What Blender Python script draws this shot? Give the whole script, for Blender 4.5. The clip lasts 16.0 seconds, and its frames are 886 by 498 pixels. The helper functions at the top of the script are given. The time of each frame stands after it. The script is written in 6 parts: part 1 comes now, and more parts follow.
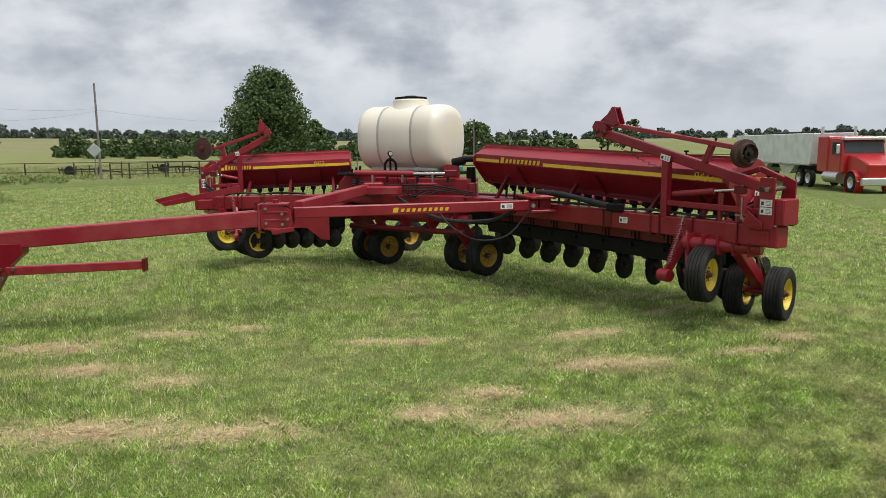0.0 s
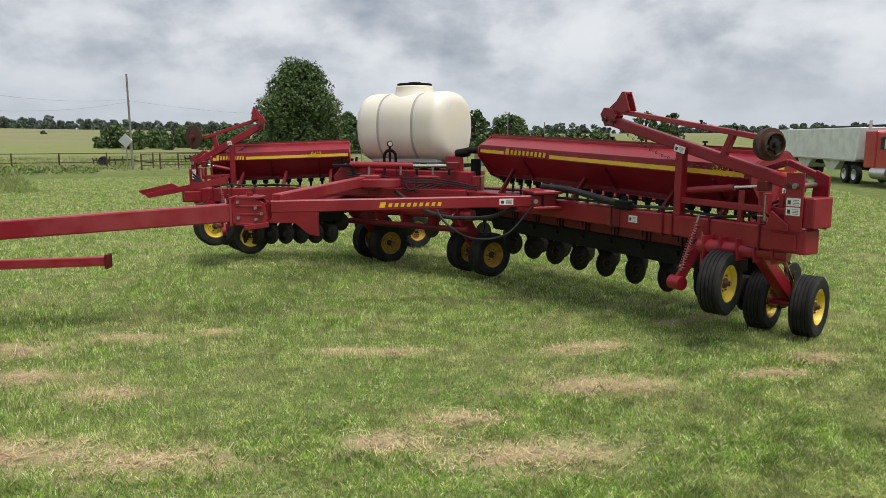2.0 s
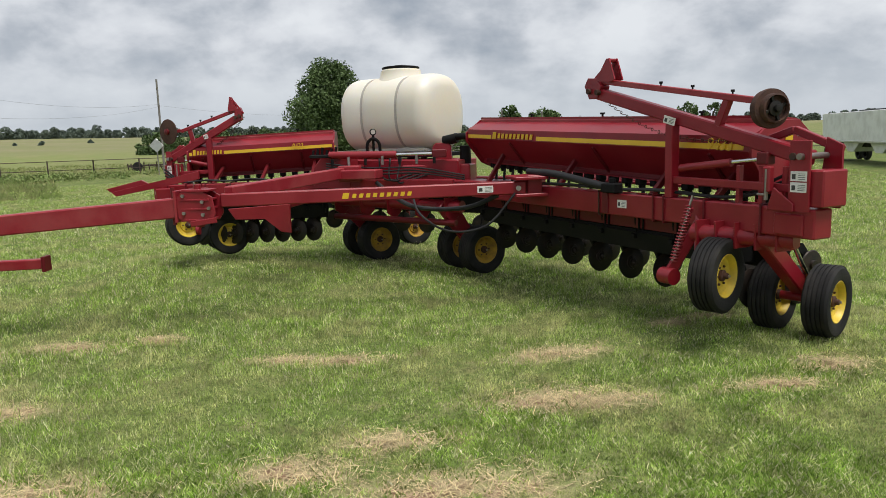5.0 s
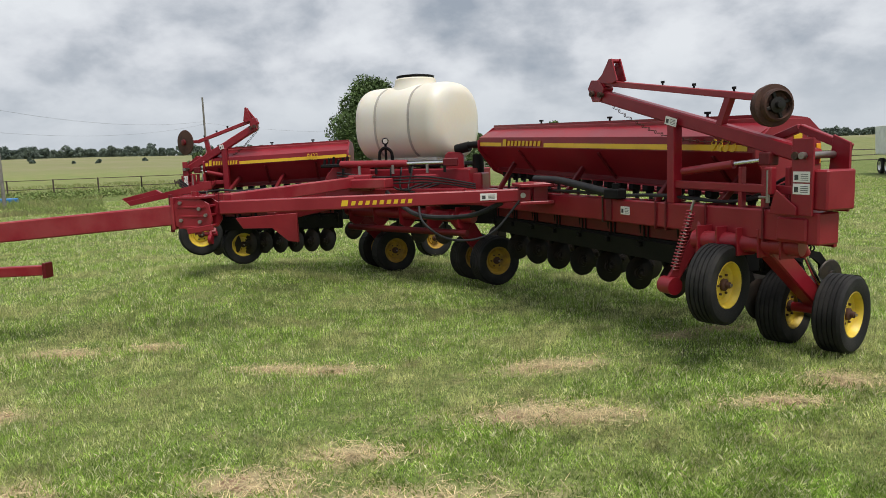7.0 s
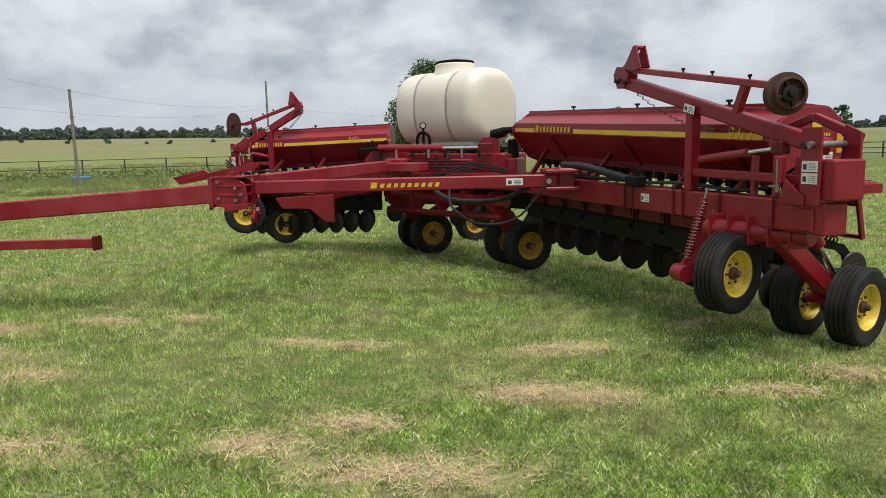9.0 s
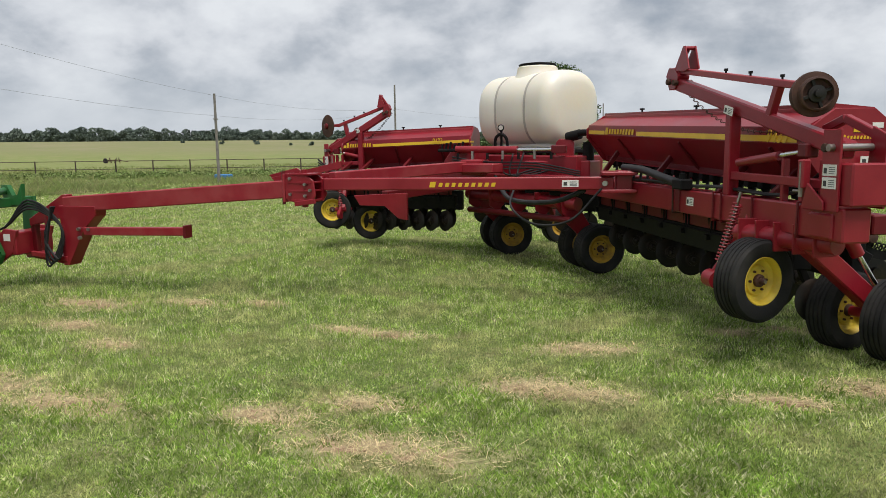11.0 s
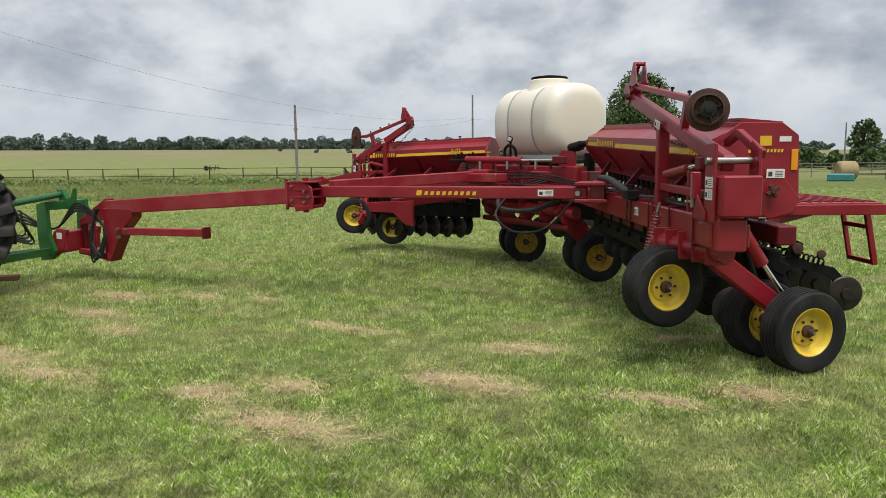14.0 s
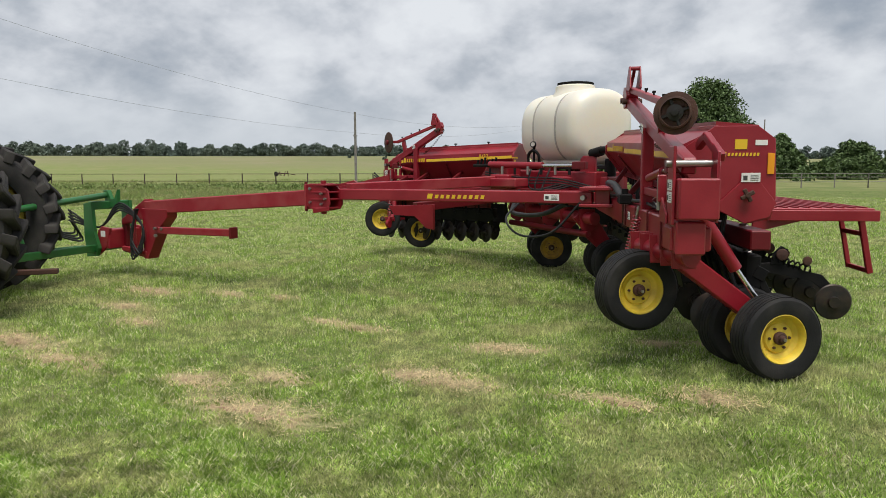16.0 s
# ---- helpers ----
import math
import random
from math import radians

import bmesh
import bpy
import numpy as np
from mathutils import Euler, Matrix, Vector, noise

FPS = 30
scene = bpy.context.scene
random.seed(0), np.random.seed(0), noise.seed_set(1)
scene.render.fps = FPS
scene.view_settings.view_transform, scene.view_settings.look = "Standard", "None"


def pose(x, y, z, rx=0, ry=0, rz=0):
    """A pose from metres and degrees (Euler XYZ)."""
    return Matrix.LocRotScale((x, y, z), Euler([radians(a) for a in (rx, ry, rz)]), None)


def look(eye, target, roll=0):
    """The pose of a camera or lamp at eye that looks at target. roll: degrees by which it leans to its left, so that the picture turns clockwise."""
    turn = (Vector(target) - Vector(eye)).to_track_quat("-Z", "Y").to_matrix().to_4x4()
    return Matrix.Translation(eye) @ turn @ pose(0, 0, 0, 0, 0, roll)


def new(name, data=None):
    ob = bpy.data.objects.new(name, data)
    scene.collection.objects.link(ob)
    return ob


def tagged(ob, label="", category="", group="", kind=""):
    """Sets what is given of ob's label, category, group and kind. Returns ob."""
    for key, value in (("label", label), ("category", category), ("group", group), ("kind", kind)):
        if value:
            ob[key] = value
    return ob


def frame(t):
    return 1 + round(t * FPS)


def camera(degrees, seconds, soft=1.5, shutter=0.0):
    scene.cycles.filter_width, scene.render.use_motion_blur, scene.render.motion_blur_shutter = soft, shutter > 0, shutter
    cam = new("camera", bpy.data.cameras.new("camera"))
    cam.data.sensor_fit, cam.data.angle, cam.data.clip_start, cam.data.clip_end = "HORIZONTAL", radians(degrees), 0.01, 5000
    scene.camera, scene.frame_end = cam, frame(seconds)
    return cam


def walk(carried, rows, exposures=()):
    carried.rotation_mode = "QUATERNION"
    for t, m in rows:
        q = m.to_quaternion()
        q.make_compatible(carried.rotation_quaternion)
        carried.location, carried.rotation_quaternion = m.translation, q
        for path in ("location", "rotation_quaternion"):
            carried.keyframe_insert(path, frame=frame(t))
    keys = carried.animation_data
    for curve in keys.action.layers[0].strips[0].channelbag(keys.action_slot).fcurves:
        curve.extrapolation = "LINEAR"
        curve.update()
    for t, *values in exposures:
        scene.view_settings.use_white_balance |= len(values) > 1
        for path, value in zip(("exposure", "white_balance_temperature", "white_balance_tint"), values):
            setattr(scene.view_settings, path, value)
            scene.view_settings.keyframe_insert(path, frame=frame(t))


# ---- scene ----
cam = camera(64.05, 16.0, soft=0.7)
ROWS = [
    (0.0, -1.747, -0.252, 2.295, -4.27, -8.35, -0.56),
    (0.5, -1.530, 0.025, 2.261, -3.61, -8.32, -0.26),
    (1.0, -1.369, 0.209, 2.265, -3.27, -8.52, -0.25),
    (1.5, -1.265, 0.338, 2.283, -2.53, -8.95, -0.44),
    (2.0, -1.108, 0.609, 2.234, -1.33, -8.85, -0.20),
    (2.5, -0.936, 0.847, 2.192, -0.09, -8.76, -0.01),
    (3.0, -0.745, 1.038, 2.173, 0.51, -8.91, -0.31),
    (3.5, -0.582, 1.177, 2.164, 0.86, -9.16, -0.84),
    (4.0, -0.487, 1.333, 2.117, 0.99, -9.15, -1.31),
    (6.5, 0.116, 1.705, 1.912, 4.86, -7.79, -2.21),
    (7.0, 0.214, 1.775, 1.886, 5.72, -7.44, -2.12),
    (7.5, 0.241, 1.664, 1.888, 6.10, -7.59, -2.13),
    (8.0, 0.315, 1.569, 1.890, 6.88, -8.01, -1.97),
    (8.5, 0.451, 1.566, 1.883, 8.47, -8.35, -1.63),
    (9.0, 0.625, 1.648, 1.868, 10.59, -8.47, -1.34),
    (9.5, 0.833, 1.618, 1.866, 13.11, -8.57, -1.26),
    (10.0, 1.038, 1.607, 1.854, 16.32, -8.49, -1.19),
    (12.5, 2.361, 1.745, 1.800, 25.01, -7.39, -0.47),
    (13.0, 2.580, 1.693, 1.807, 25.94, -7.27, -0.67),
    (13.5, 2.713, 1.670, 1.823, 26.81, -7.20, -0.77),
    (14.0, 2.954, 1.725, 1.828, 28.46, -7.22, -0.54),
    (14.5, 3.233, 1.826, 1.819, 30.23, -7.16, -0.32),
    (15.0, 3.370, 1.921, 1.822, 31.79, -7.21, -0.21),
    (15.5, 3.519, 1.980, 1.810, 33.08, -7.05, -0.27),
    (16.0, 3.677, 1.971, 1.780, 33.90, -6.59, -0.17),
]
walk(cam, [(t, pose(x, y, z, 90 + pitch, 0, yaw) @ pose(0, 0, 0, 0, 0, roll)) for t, x, y, z, yaw, pitch, roll in ROWS])

# world: overcast sky with broken grey clouds
world = bpy.data.worlds.new("overcast_sky")
scene.world = world
world.use_nodes = True
wn, wl = world.node_tree.nodes, world.node_tree.links
for n_ in list(wn):
    wn.remove(n_)


def wnode(kind, **sets):
    n_ = wn.new(kind)
    for key, value in sets.items():
        n_.inputs[key].default_value = value
    return n_


w_out = wn.new("ShaderNodeOutputWorld")
w_bg = wn.new("ShaderNodeBackground")
w_sky = wn.new("ShaderNodeTexSky")
w_sky.sky_type, w_sky.sun_disc = "NISHITA", False
w_sky.sun_elevation, w_sky.sun_rotation = radians(69), radians(137)
w_tc = wn.new("ShaderNodeTexCoord")
w_sep = wn.new("ShaderNodeSeparateXYZ")
wl.new(w_tc.outputs["Generated"], w_sep.inputs[0])


def wmath(op, a, b):
    n_ = wn.new("ShaderNodeMath")
    n_.operation = op
    for i, v in enumerate((a, b)):
        if isinstance(v, (int, float)):
            n_.inputs[i].default_value = v
        else:
            wl.new(v, n_.inputs[i])
    return n_.outputs[0]


w_h = wmath("ADD", wmath("MAXIMUM", w_sep.outputs[2], 0.0), 0.52)
w_cx, w_cy = wmath("DIVIDE", w_sep.outputs[0], w_h), wmath("DIVIDE", w_sep.outputs[1], w_h)
w_comb = wn.new("ShaderNodeCombineXYZ")
wl.new(w_cx, w_comb.inputs[0]), wl.new(w_cy, w_comb.inputs[1])
w_n1 = wnode("ShaderNodeTexNoise", Scale=5.0, Detail=9.0, Roughness=0.54, Distortion=0.08)
w_n2 = wnode("ShaderNodeTexNoise", Scale=1.3, Detail=4.0, Roughness=0.5)
wl.new(w_comb.outputs[0], w_n1.inputs["Vector"]), wl.new(w_comb.outputs[0], w_n2.inputs["Vector"])
w_mix = wmath("ADD", wmath("MULTIPLY", w_n1.outputs[0], 0.66), wmath("MULTIPLY", w_n2.outputs[0], 0.34))
w_ramp = wn.new("ShaderNodeValToRGB")
els = w_ramp.color_ramp.elements
els[0].position, els[0].color = 0.38, (0.84, 0.87, 0.91, 1)
els[1].position, els[1].color = 0.63, (0.36, 0.41, 0.48, 1)
e_ = els.new(0.46)
e_.color = (0.72, 0.75, 0.80, 1)
e_ = els.new(0.55)
e_.color = (0.50, 0.54, 0.60, 1)
wl.new(w_mix, w_ramp.inputs[0])
# paler and smoother towards the horizon
w_haze = wn.new("ShaderNodeMapRange")
w_haze.inputs["From Min"].default_value, w_haze.inputs["From Max"].default_value = 0.0, 0.13
wl.new(w_sep.outputs[2], w_haze.inputs[0])
w_m1 = wn.new("ShaderNodeMixRGB")
w_m1.inputs[1].default_value = (0.60, 0.65, 0.71, 1)
wl.new(w_haze.outputs[0], w_m1.inputs[0]), wl.new(w_ramp.outputs[0], w_m1.inputs[2])
w_scale = wn.new("ShaderNodeMixRGB")
w_scale.blend_type = "MULTIPLY"
w_scale.inputs[0].default_value, w_scale.inputs[2].default_value = 1.0, (0.06, 0.06, 0.06, 1)
wl.new(w_sky.outputs[0], w_scale.inputs[1])
w_m2 = wn.new("ShaderNodeMixRGB")
w_m2.inputs[0].default_value = 0.94
wl.new(w_scale.outputs[0], w_m2.inputs[1]), wl.new(w_m1.outputs[0], w_m2.inputs[2])
wl.new(w_m2.outputs[0], w_bg.inputs[0])
w_bg.inputs[1].default_value = 0.78
wl.new(w_bg.outputs[0], w_out.inputs[0])

sun = new("sun", bpy.data.lights.new("sun", "SUN"))
sun.data.energy, sun.data.angle, sun.data.color = 3.0, radians(30), (1.0, 0.95, 0.88)
sun.matrix_world = look((16, -9, 60), (0, 8, 0))
scene.view_settings.exposure = 0.3


# materials
def mat(name, base, rough=0.5, metal=0.0, second=None, scale=3.0, amount=0.5, grain=40.0, grain_amount=0.25, bump=0.15,
        random_obj=0.0, island=0.0, lo=0.42, hi=0.68, coat=0.0):
    m = bpy.data.materials.new(name)
    m.use_nodes = True
    t = m.node_tree
    N, K = t.nodes, t.links
    p = N["Principled BSDF"]
    p.inputs["Roughness"].default_value, p.inputs["Metallic"].default_value = rough, metal
    p.inputs["Coat Weight"].default_value = coat
    tc = N.new("ShaderNodeTexCoord")
    n1, n2 = N.new("ShaderNodeTexNoise"), N.new("ShaderNodeTexNoise")
    n1.inputs["Scale"].default_value, n1.inputs["Detail"].default_value = scale, 6
    n2.inputs["Scale"].default_value, n2.inputs["Detail"].default_value = grain, 3
    K.new(tc.outputs["Object"], n1.inputs["Vector"]), K.new(tc.outputs["Object"], n2.inputs["Vector"])
    mr = N.new("ShaderNodeMapRange")
    mr.inputs["From Min"].default_value, mr.inputs["From Max"].default_value, mr.inputs["To Max"].default_value = lo, hi, amount
    K.new(n1.outputs[0], mr.inputs[0])
    mx = N.new("ShaderNodeMixRGB")
    mx.inputs[1].default_value = (*base, 1)
    mx.inputs[2].default_value = (*(second or [c * 0.6 for c in base]), 1)
    K.new(mr.outputs[0], mx.inputs[0])
    mg = N.new("ShaderNodeMixRGB")
    mg.blend_type, mg.inputs[0].default_value = "MULTIPLY", grain_amount
    K.new(mx.outputs[0], mg.inputs[1]), K.new(n2.outputs[1], mg.inputs[2])
    last = mg.outputs[0]
    if random_obj or island:
        src = N.new("ShaderNodeObjectInfo").outputs["Random"] if random_obj else N.new("ShaderNodeNewGeometry").outputs["Random Per Island"]
        hv = N.new("ShaderNodeHueSaturation")
        r2 = N.new("ShaderNodeMapRange")
        k_ = random_obj or island
        r2.inputs["To Min"].default_value, r2.inputs["To Max"].default_value = 1 - k_, 1 + k_
        K.new(src, r2.inputs[0]), K.new(r2.outputs[0], hv.inputs["Value"]), K.new(last, hv.inputs["Color"])
        last = hv.outputs[0]
    K.new(last, p.inputs["Base Color"])
    rr = N.new("ShaderNodeMapRange")
    rr.inputs["To Min"].default_value, rr.inputs["To Max"].default_value = max(rough - 0.1, 0.05), min(rough + 0.15, 1)
    K.new(n1.outputs[0], rr.inputs[0]), K.new(rr.outputs[0], p.inputs["Roughness"])
    if bump:
        b = N.new("ShaderNodeBump")
        b.inputs["Strength"].default_value, b.inputs["Distance"].default_value = bump, 0.01
        K.new(n2.outputs[0], b.inputs["Height"]), K.new(b.outputs[0], p.inputs["Normal"])
    return m


RED = mat("red_paint", (0.235, 0.008, 0.018), 0.34, 0, (0.31, 0.022, 0.032), 2.2, 0.8, 60, 0.2, 0.04)
RED_FADED = mat("faded_red_paint", (0.29, 0.014, 0.026), 0.40, 0, (0.40, 0.075, 0.075), 3.5, 0.55, 50, 0.25, 0.05)
# same red darkened: shade of low, rear and inner parts put into the colour
RED_DARK = mat("shade_darkened_red", (0.13, 0.005, 0.010), 0.45, 0, (0.13, 0.012, 0.014), 3, 0.5, 60, 0.25, 0.04)
BLACK = mat("black_paint", (0.008, 0.008, 0.009), 0.6, 0, (0.020, 0.018, 0.016), 6, 0.6, 80, 0.3, 0.1)
RUBBER = mat("tyre_rubber", (0.014, 0.014, 0.015), 0.72, 0, (0.042, 0.039, 0.036), 5, 0.7, 90, 0.3, 0.25)
RUBBER_DUSTY = mat("dusty_tyre_rubber", (0.032, 0.031, 0.031), 0.85, 0, (0.085, 0.078, 0.072), 2.5, 0.8, 60, 0.35, 0.3)
YELLOW = mat("yellow_paint", (0.76, 0.56, 0.05), 0.45, 0, (0.45, 0.27, 0.05), 7, 0.55, 60, 0.2, 0.06)
YELLOW_WORN = mat("worn_yellow_paint", (0.55, 0.33, 0.03), 0.6, 0, (0.22, 0.12, 0.04), 9, 0.8, 60, 0.3, 0.12)
STRIPE = mat("yellow_decal", (0.75, 0.48, 0.02), 0.4, 0, (0.6, 0.36, 0.03), 5, 0.4, 50, 0.1, 0)
STEEL = mat("worn_steel", (0.45, 0.43, 0.41), 0.38, 0.9, (0.22, 0.16, 0.12), 8, 0.6, 80, 0.3, 0.1)
CHROME = mat("chrome_rod", (0.75, 0.75, 0.76), 0.16, 1.0, (0.6, 0.6, 0.6), 6, 0.3, 60, 0.1, 0)
RUST = mat("rusty_steel", (0.10, 0.045, 0.03), 0.8, 0.2, (0.05, 0.03, 0.028), 9, 0.8, 70, 0.4, 0.3)
DISC = mat("disc_blade_steel", (0.035, 0.033, 0.031), 0.42, 0.55, (0.085, 0.06, 0.045), 7, 0.7, 60, 0.3, 0.12)
POLY = mat("cream_polyethylene", (0.75, 0.72, 0.64), 0.38, 0, (0.76, 0.68, 0.53), 1.4, 0.7, 30, 0.08, 0.03)
POLY.node_tree.nodes["Principled BSDF"].inputs["Subsurface Weight"].default_value = 0.25
POLY.node_tree.nodes["Principled BSDF"].inputs["Subsurface Radius"].default_value = (0.1, 0.08, 0.05)
STRAP = mat("pale_strap", (0.50, 0.47, 0.42), 0.55, 0.2, (0.34, 0.31, 0.27), 6, 0.5, 60, 0.2, 0.05)
HOSE = mat("black_hose_rubber", (0.02, 0.02, 0.022), 0.5, 0, (0.05, 0.05, 0.05), 6, 0.5, 60, 0.2, 0.05)
GREEN = mat("green_paint", (0.02, 0.15, 0.035), 0.42, 0, (0.04, 0.12, 0.04), 5, 0.6, 60, 0.25, 0.05, coat=0.1)
DECAL = mat("white_decal", (0.8, 0.79, 0.76), 0.5, 0, (0.65, 0.63, 0.6), 8, 0.5, 60, 0.1, 0)
INK = mat("dark_print", (0.05, 0.05, 0.05), 0.6, 0, None, 5, 0.3, 60, 0.1, 0)
ORANGE = mat("amber_reflector", (0.85, 0.33, 0.01), 0.3, 0, None, 6, 0.2, 80, 0.1, 0)
WHITE = mat("white_paint", (0.82, 0.83, 0.82), 0.4, 0, (0.55, 0.55, 0.53), 1.5, 0.6, 40, 0.15, 0.03)
CAB_RED = mat("truck_red_paint", (0.50, 0.015, 0.02), 0.3, 0, (0.4, 0.02, 0.02), 1.5, 0.5, 40, 0.1, 0, coat=0.4)
GLASS = mat("dark_glass", (0.03, 0.04, 0.045), 0.06, 0, None, 2, 0.3, 40, 0, 0)
ALU = mat("aluminium", (0.7, 0.7, 0.7), 0.3, 0.9, (0.5, 0.5, 0.5), 5, 0.4, 60, 0.1, 0.05)
WOOD = mat("weathered_wood", (0.27, 0.25, 0.23), 0.85, 0, (0.17, 0.155, 0.14), 6, 0.8, 60, 0.4, 0.3)
PIPE = mat("rusted_pipe", (0.085, 0.06, 0.05), 0.8, 0.1, (0.05, 0.035, 0.03), 5, 0.7, 60, 0.3, 0.2)
BARK = mat("bark", (0.10, 0.075, 0.055), 0.95, 0, (0.05, 0.04, 0.03), 5, 0.8, 40, 0.5, 0.5)
LEAF = mat("leaves", (0.095, 0.145, 0.05), 0.6, 0, (0.055, 0.095, 0.035), 0.8, 0.7, 20, 0.2, 0, island=0.35)
# distance haze is put into this paler, bluer leaf colour
LEAF_HAZED = mat("hazed_distant_leaves", (0.12, 0.155, 0.12), 0.8, 0, (0.085, 0.12, 0.10), 0.05, 0.9, 3, 0.2, 0, island=0.15)
WEED = mat("rank_weeds", (0.15, 0.225, 0.055), 0.8, 0, (0.26, 0.26, 0.11), 0.6, 0.7, 9, 0.2, 0, island=0.35)
for m_, s_ in ((RED, 0.45), (RED_FADED, 0.5), (RED_DARK, 0.35), (BLACK, 0.14), (RUBBER, 0.25), (RUBBER_DUSTY, 0.2), (DISC, 0.3), (HOSE, 0.2), (LEAF, 0.25)):
    m_.node_tree.nodes["Principled BSDF"].inputs["Specular IOR Level"].default_value = s_
ROUGH = mat("rough_grass_blades", (0.20, 0.27, 0.07), 0.8, 0, (0.38, 0.34, 0.17), 0.5, 0.8, 5, 0.2, 0, island=0.35)
HAY = mat("hay", (0.42, 0.33, 0.18), 0.95, 0, (0.28, 0.21, 0.11), 6, 0.7, 60, 0.4, 0.4)


# mesh helpers
def mesh_of(name, bm, material, smooth=True):
    bmesh.ops.recalc_face_normals(bm, faces=bm.faces)
    me = bpy.data.meshes.new(name)
    bm.to_mesh(me)
    bm.free()
    me.materials.append(material)
    if smooth:
        me.shade_smooth()
        me.set_sharp_from_angle(angle=radians(32))
    return me


def thing(name, m=None, label="", category="", group="", kind=""):
    ob = new(name)
    ob.matrix_world = m or Matrix()
    return tagged(ob, label, category, group, kind)


def part(name, bm, material, parent, label=""):
    ob = new(name, mesh_of(name, bm, material))
    ob.parent = parent
    return tagged(ob, label)


def again(name, me, parent, m):
    ob = new(name, me)
    ob.parent = parent
    ob.matrix_local = m
    return ob


def box_bm(a, b, bevel=0.008, bm=None, m=None):
    bm = bm or bmesh.new()
    r = bmesh.ops.create_cube(bm, size=1)
    vs = r["verts"]
    for v in vs:
        v.co = Vector([min(a[i], b[i]) if v.co[i] < 0 else max(a[i], b[i]) for i in range(3)])
    if bevel:
        es = list({e for v in vs for e in v.link_edges})
        r = bmesh.ops.bevel(bm, geom=es, offset=bevel, segments=1, affect="EDGES")
        vs = list({v for f in r["faces"] for v in f.verts} | {v for v in vs if v.is_valid})
    if m:
        for v in vs:
            v.co = m @ v.co
    return bm


def along(p, q, up=(0, 0, 1)):
    p, q = Vector(p), Vector(q)
    x = (q - p).normalized()
    up = Vector(up)
    if abs(x.dot(up)) > 0.98:
        up = Vector((0, 1, 0))
    y = up.cross(x).normalized()
    z = x.cross(y)
    return Matrix(((x.x, y.x, z.x, p.x), (x.y, y.y, z.y, p.y), (x.z, y.z, z.z, p.z), (0, 0, 0, 1))), (q - p).length


def beam_bm(p, q, w, h, bevel=0.008, bm=None, up=(0, 0, 1)):
    """A box section of width w and height h from p to q."""
    m, l = along(p, q, up)
    return box_bm((0, -w / 2, -h / 2), (l, w / 2, h / 2), bevel, bm, m)


def tube_bm(p, q, r, r2=None, seg=16, bm=None):
    bm = bm or bmesh.new()
    m, l = along(p, q)
    t = m @ pose(l / 2, 0, 0, 0, 90, 0)
    bmesh.ops.create_cone(bm, cap_ends=True, segments=seg, radius1=r, radius2=r if r2 is None else r2, depth=l, matrix=t)
    return bm


def prism_bm(points, p, x, y, depth, bevel=0.004, bm=None):
    """A plate: a flat outline in the plane of the axes x and y through p, as thick as depth."""
    bm = bm or bmesh.new()
    p, x, y = Vector(p), Vector(x), Vector(y)
    n = x.cross(y).normalized()
    a = [bm.verts.new(p + x * u + y * v - n * depth / 2) for u, v in points]
    b = [bm.verts.new(p + x * u + y * v + n * depth / 2) for u, v in points]
    k = len(points)
    fs = [bm.faces.new(a), bm.faces.new(b[::-1])] + [bm.faces.new((a[i], a[(i + 1) % k], b[(i + 1) % k], b[i])) for i in range(k)]
    if bevel:
        bmesh.ops.bevel(bm, geom=list({e for f in fs for e in f.edges}), offset=bevel, segments=1, affect="EDGES")
    return bm


def lathe_bm(profile, m, seg=40, bm=None):
    """(radius, height) pairs turned round the z axis of m."""
    bm = bm or bmesh.new()
    rings = []
    for r, h in profile:
        if r < 1e-5:
            rings.append([bm.verts.new(m @ Vector((0, 0, h)))])
        else:
            rings.append([bm.verts.new(m @ Vector((r * math.cos(2 * math.pi * i / seg), r * math.sin(2 * math.pi * i / seg), h))) for i in range(seg)])
    for a, b in zip(rings, rings[1:]):
        for i in range(seg):
            j = (i + 1) % seg
            f = [a[i % len(a)], a[j % len(a)], b[j % len(b)], b[i % len(b)]]
            f = list(dict.fromkeys(f))
            if len(f) > 2:
                bm.faces.new(f)
    return bm


def hose_bm(points, r, seg=8, steps=6, bm=None):
    """A round hose through the points, smoothed."""
    bm = bm or bmesh.new()
    P = [Vector(p) for p in points]
    P = [P[0] * 2 - P[1]] + P + [P[-1] * 2 - P[-2]]
    line = []
    for i in range(1, len(P) - 2):
        for s in range(steps):
            t = s / steps
            a, b, c, d = P[i - 1:i + 3]
            line.append(0.5 * ((2 * b) + (c - a) * t + (2 * a - 5 * b + 4 * c - d) * t * t + (3 * b - a - 3 * c + d) * t ** 3))
    line.append(P[-2])
    rings = []
    for i, p in enumerate(line):
        d = (line[min(i + 1, len(line) - 1)] - line[max(i - 1, 0)]).normalized()
        m, _ = along((0, 0, 0), d)
        rings.append([bm.verts.new(p + m.to_3x3() @ Vector((0, r * math.cos(2 * math.pi * k / seg), r * math.sin(2 * math.pi * k / seg)))) for k in range(seg)])
    for a, b in zip(rings, rings[1:]):
        for k in range(seg):
            bm.faces.new((a[k], a[(k + 1) % seg], b[(k + 1) % seg], b[k]))
    bm.faces.new(rings[0][::-1]), bm.faces.new(rings[-1])
    return bm


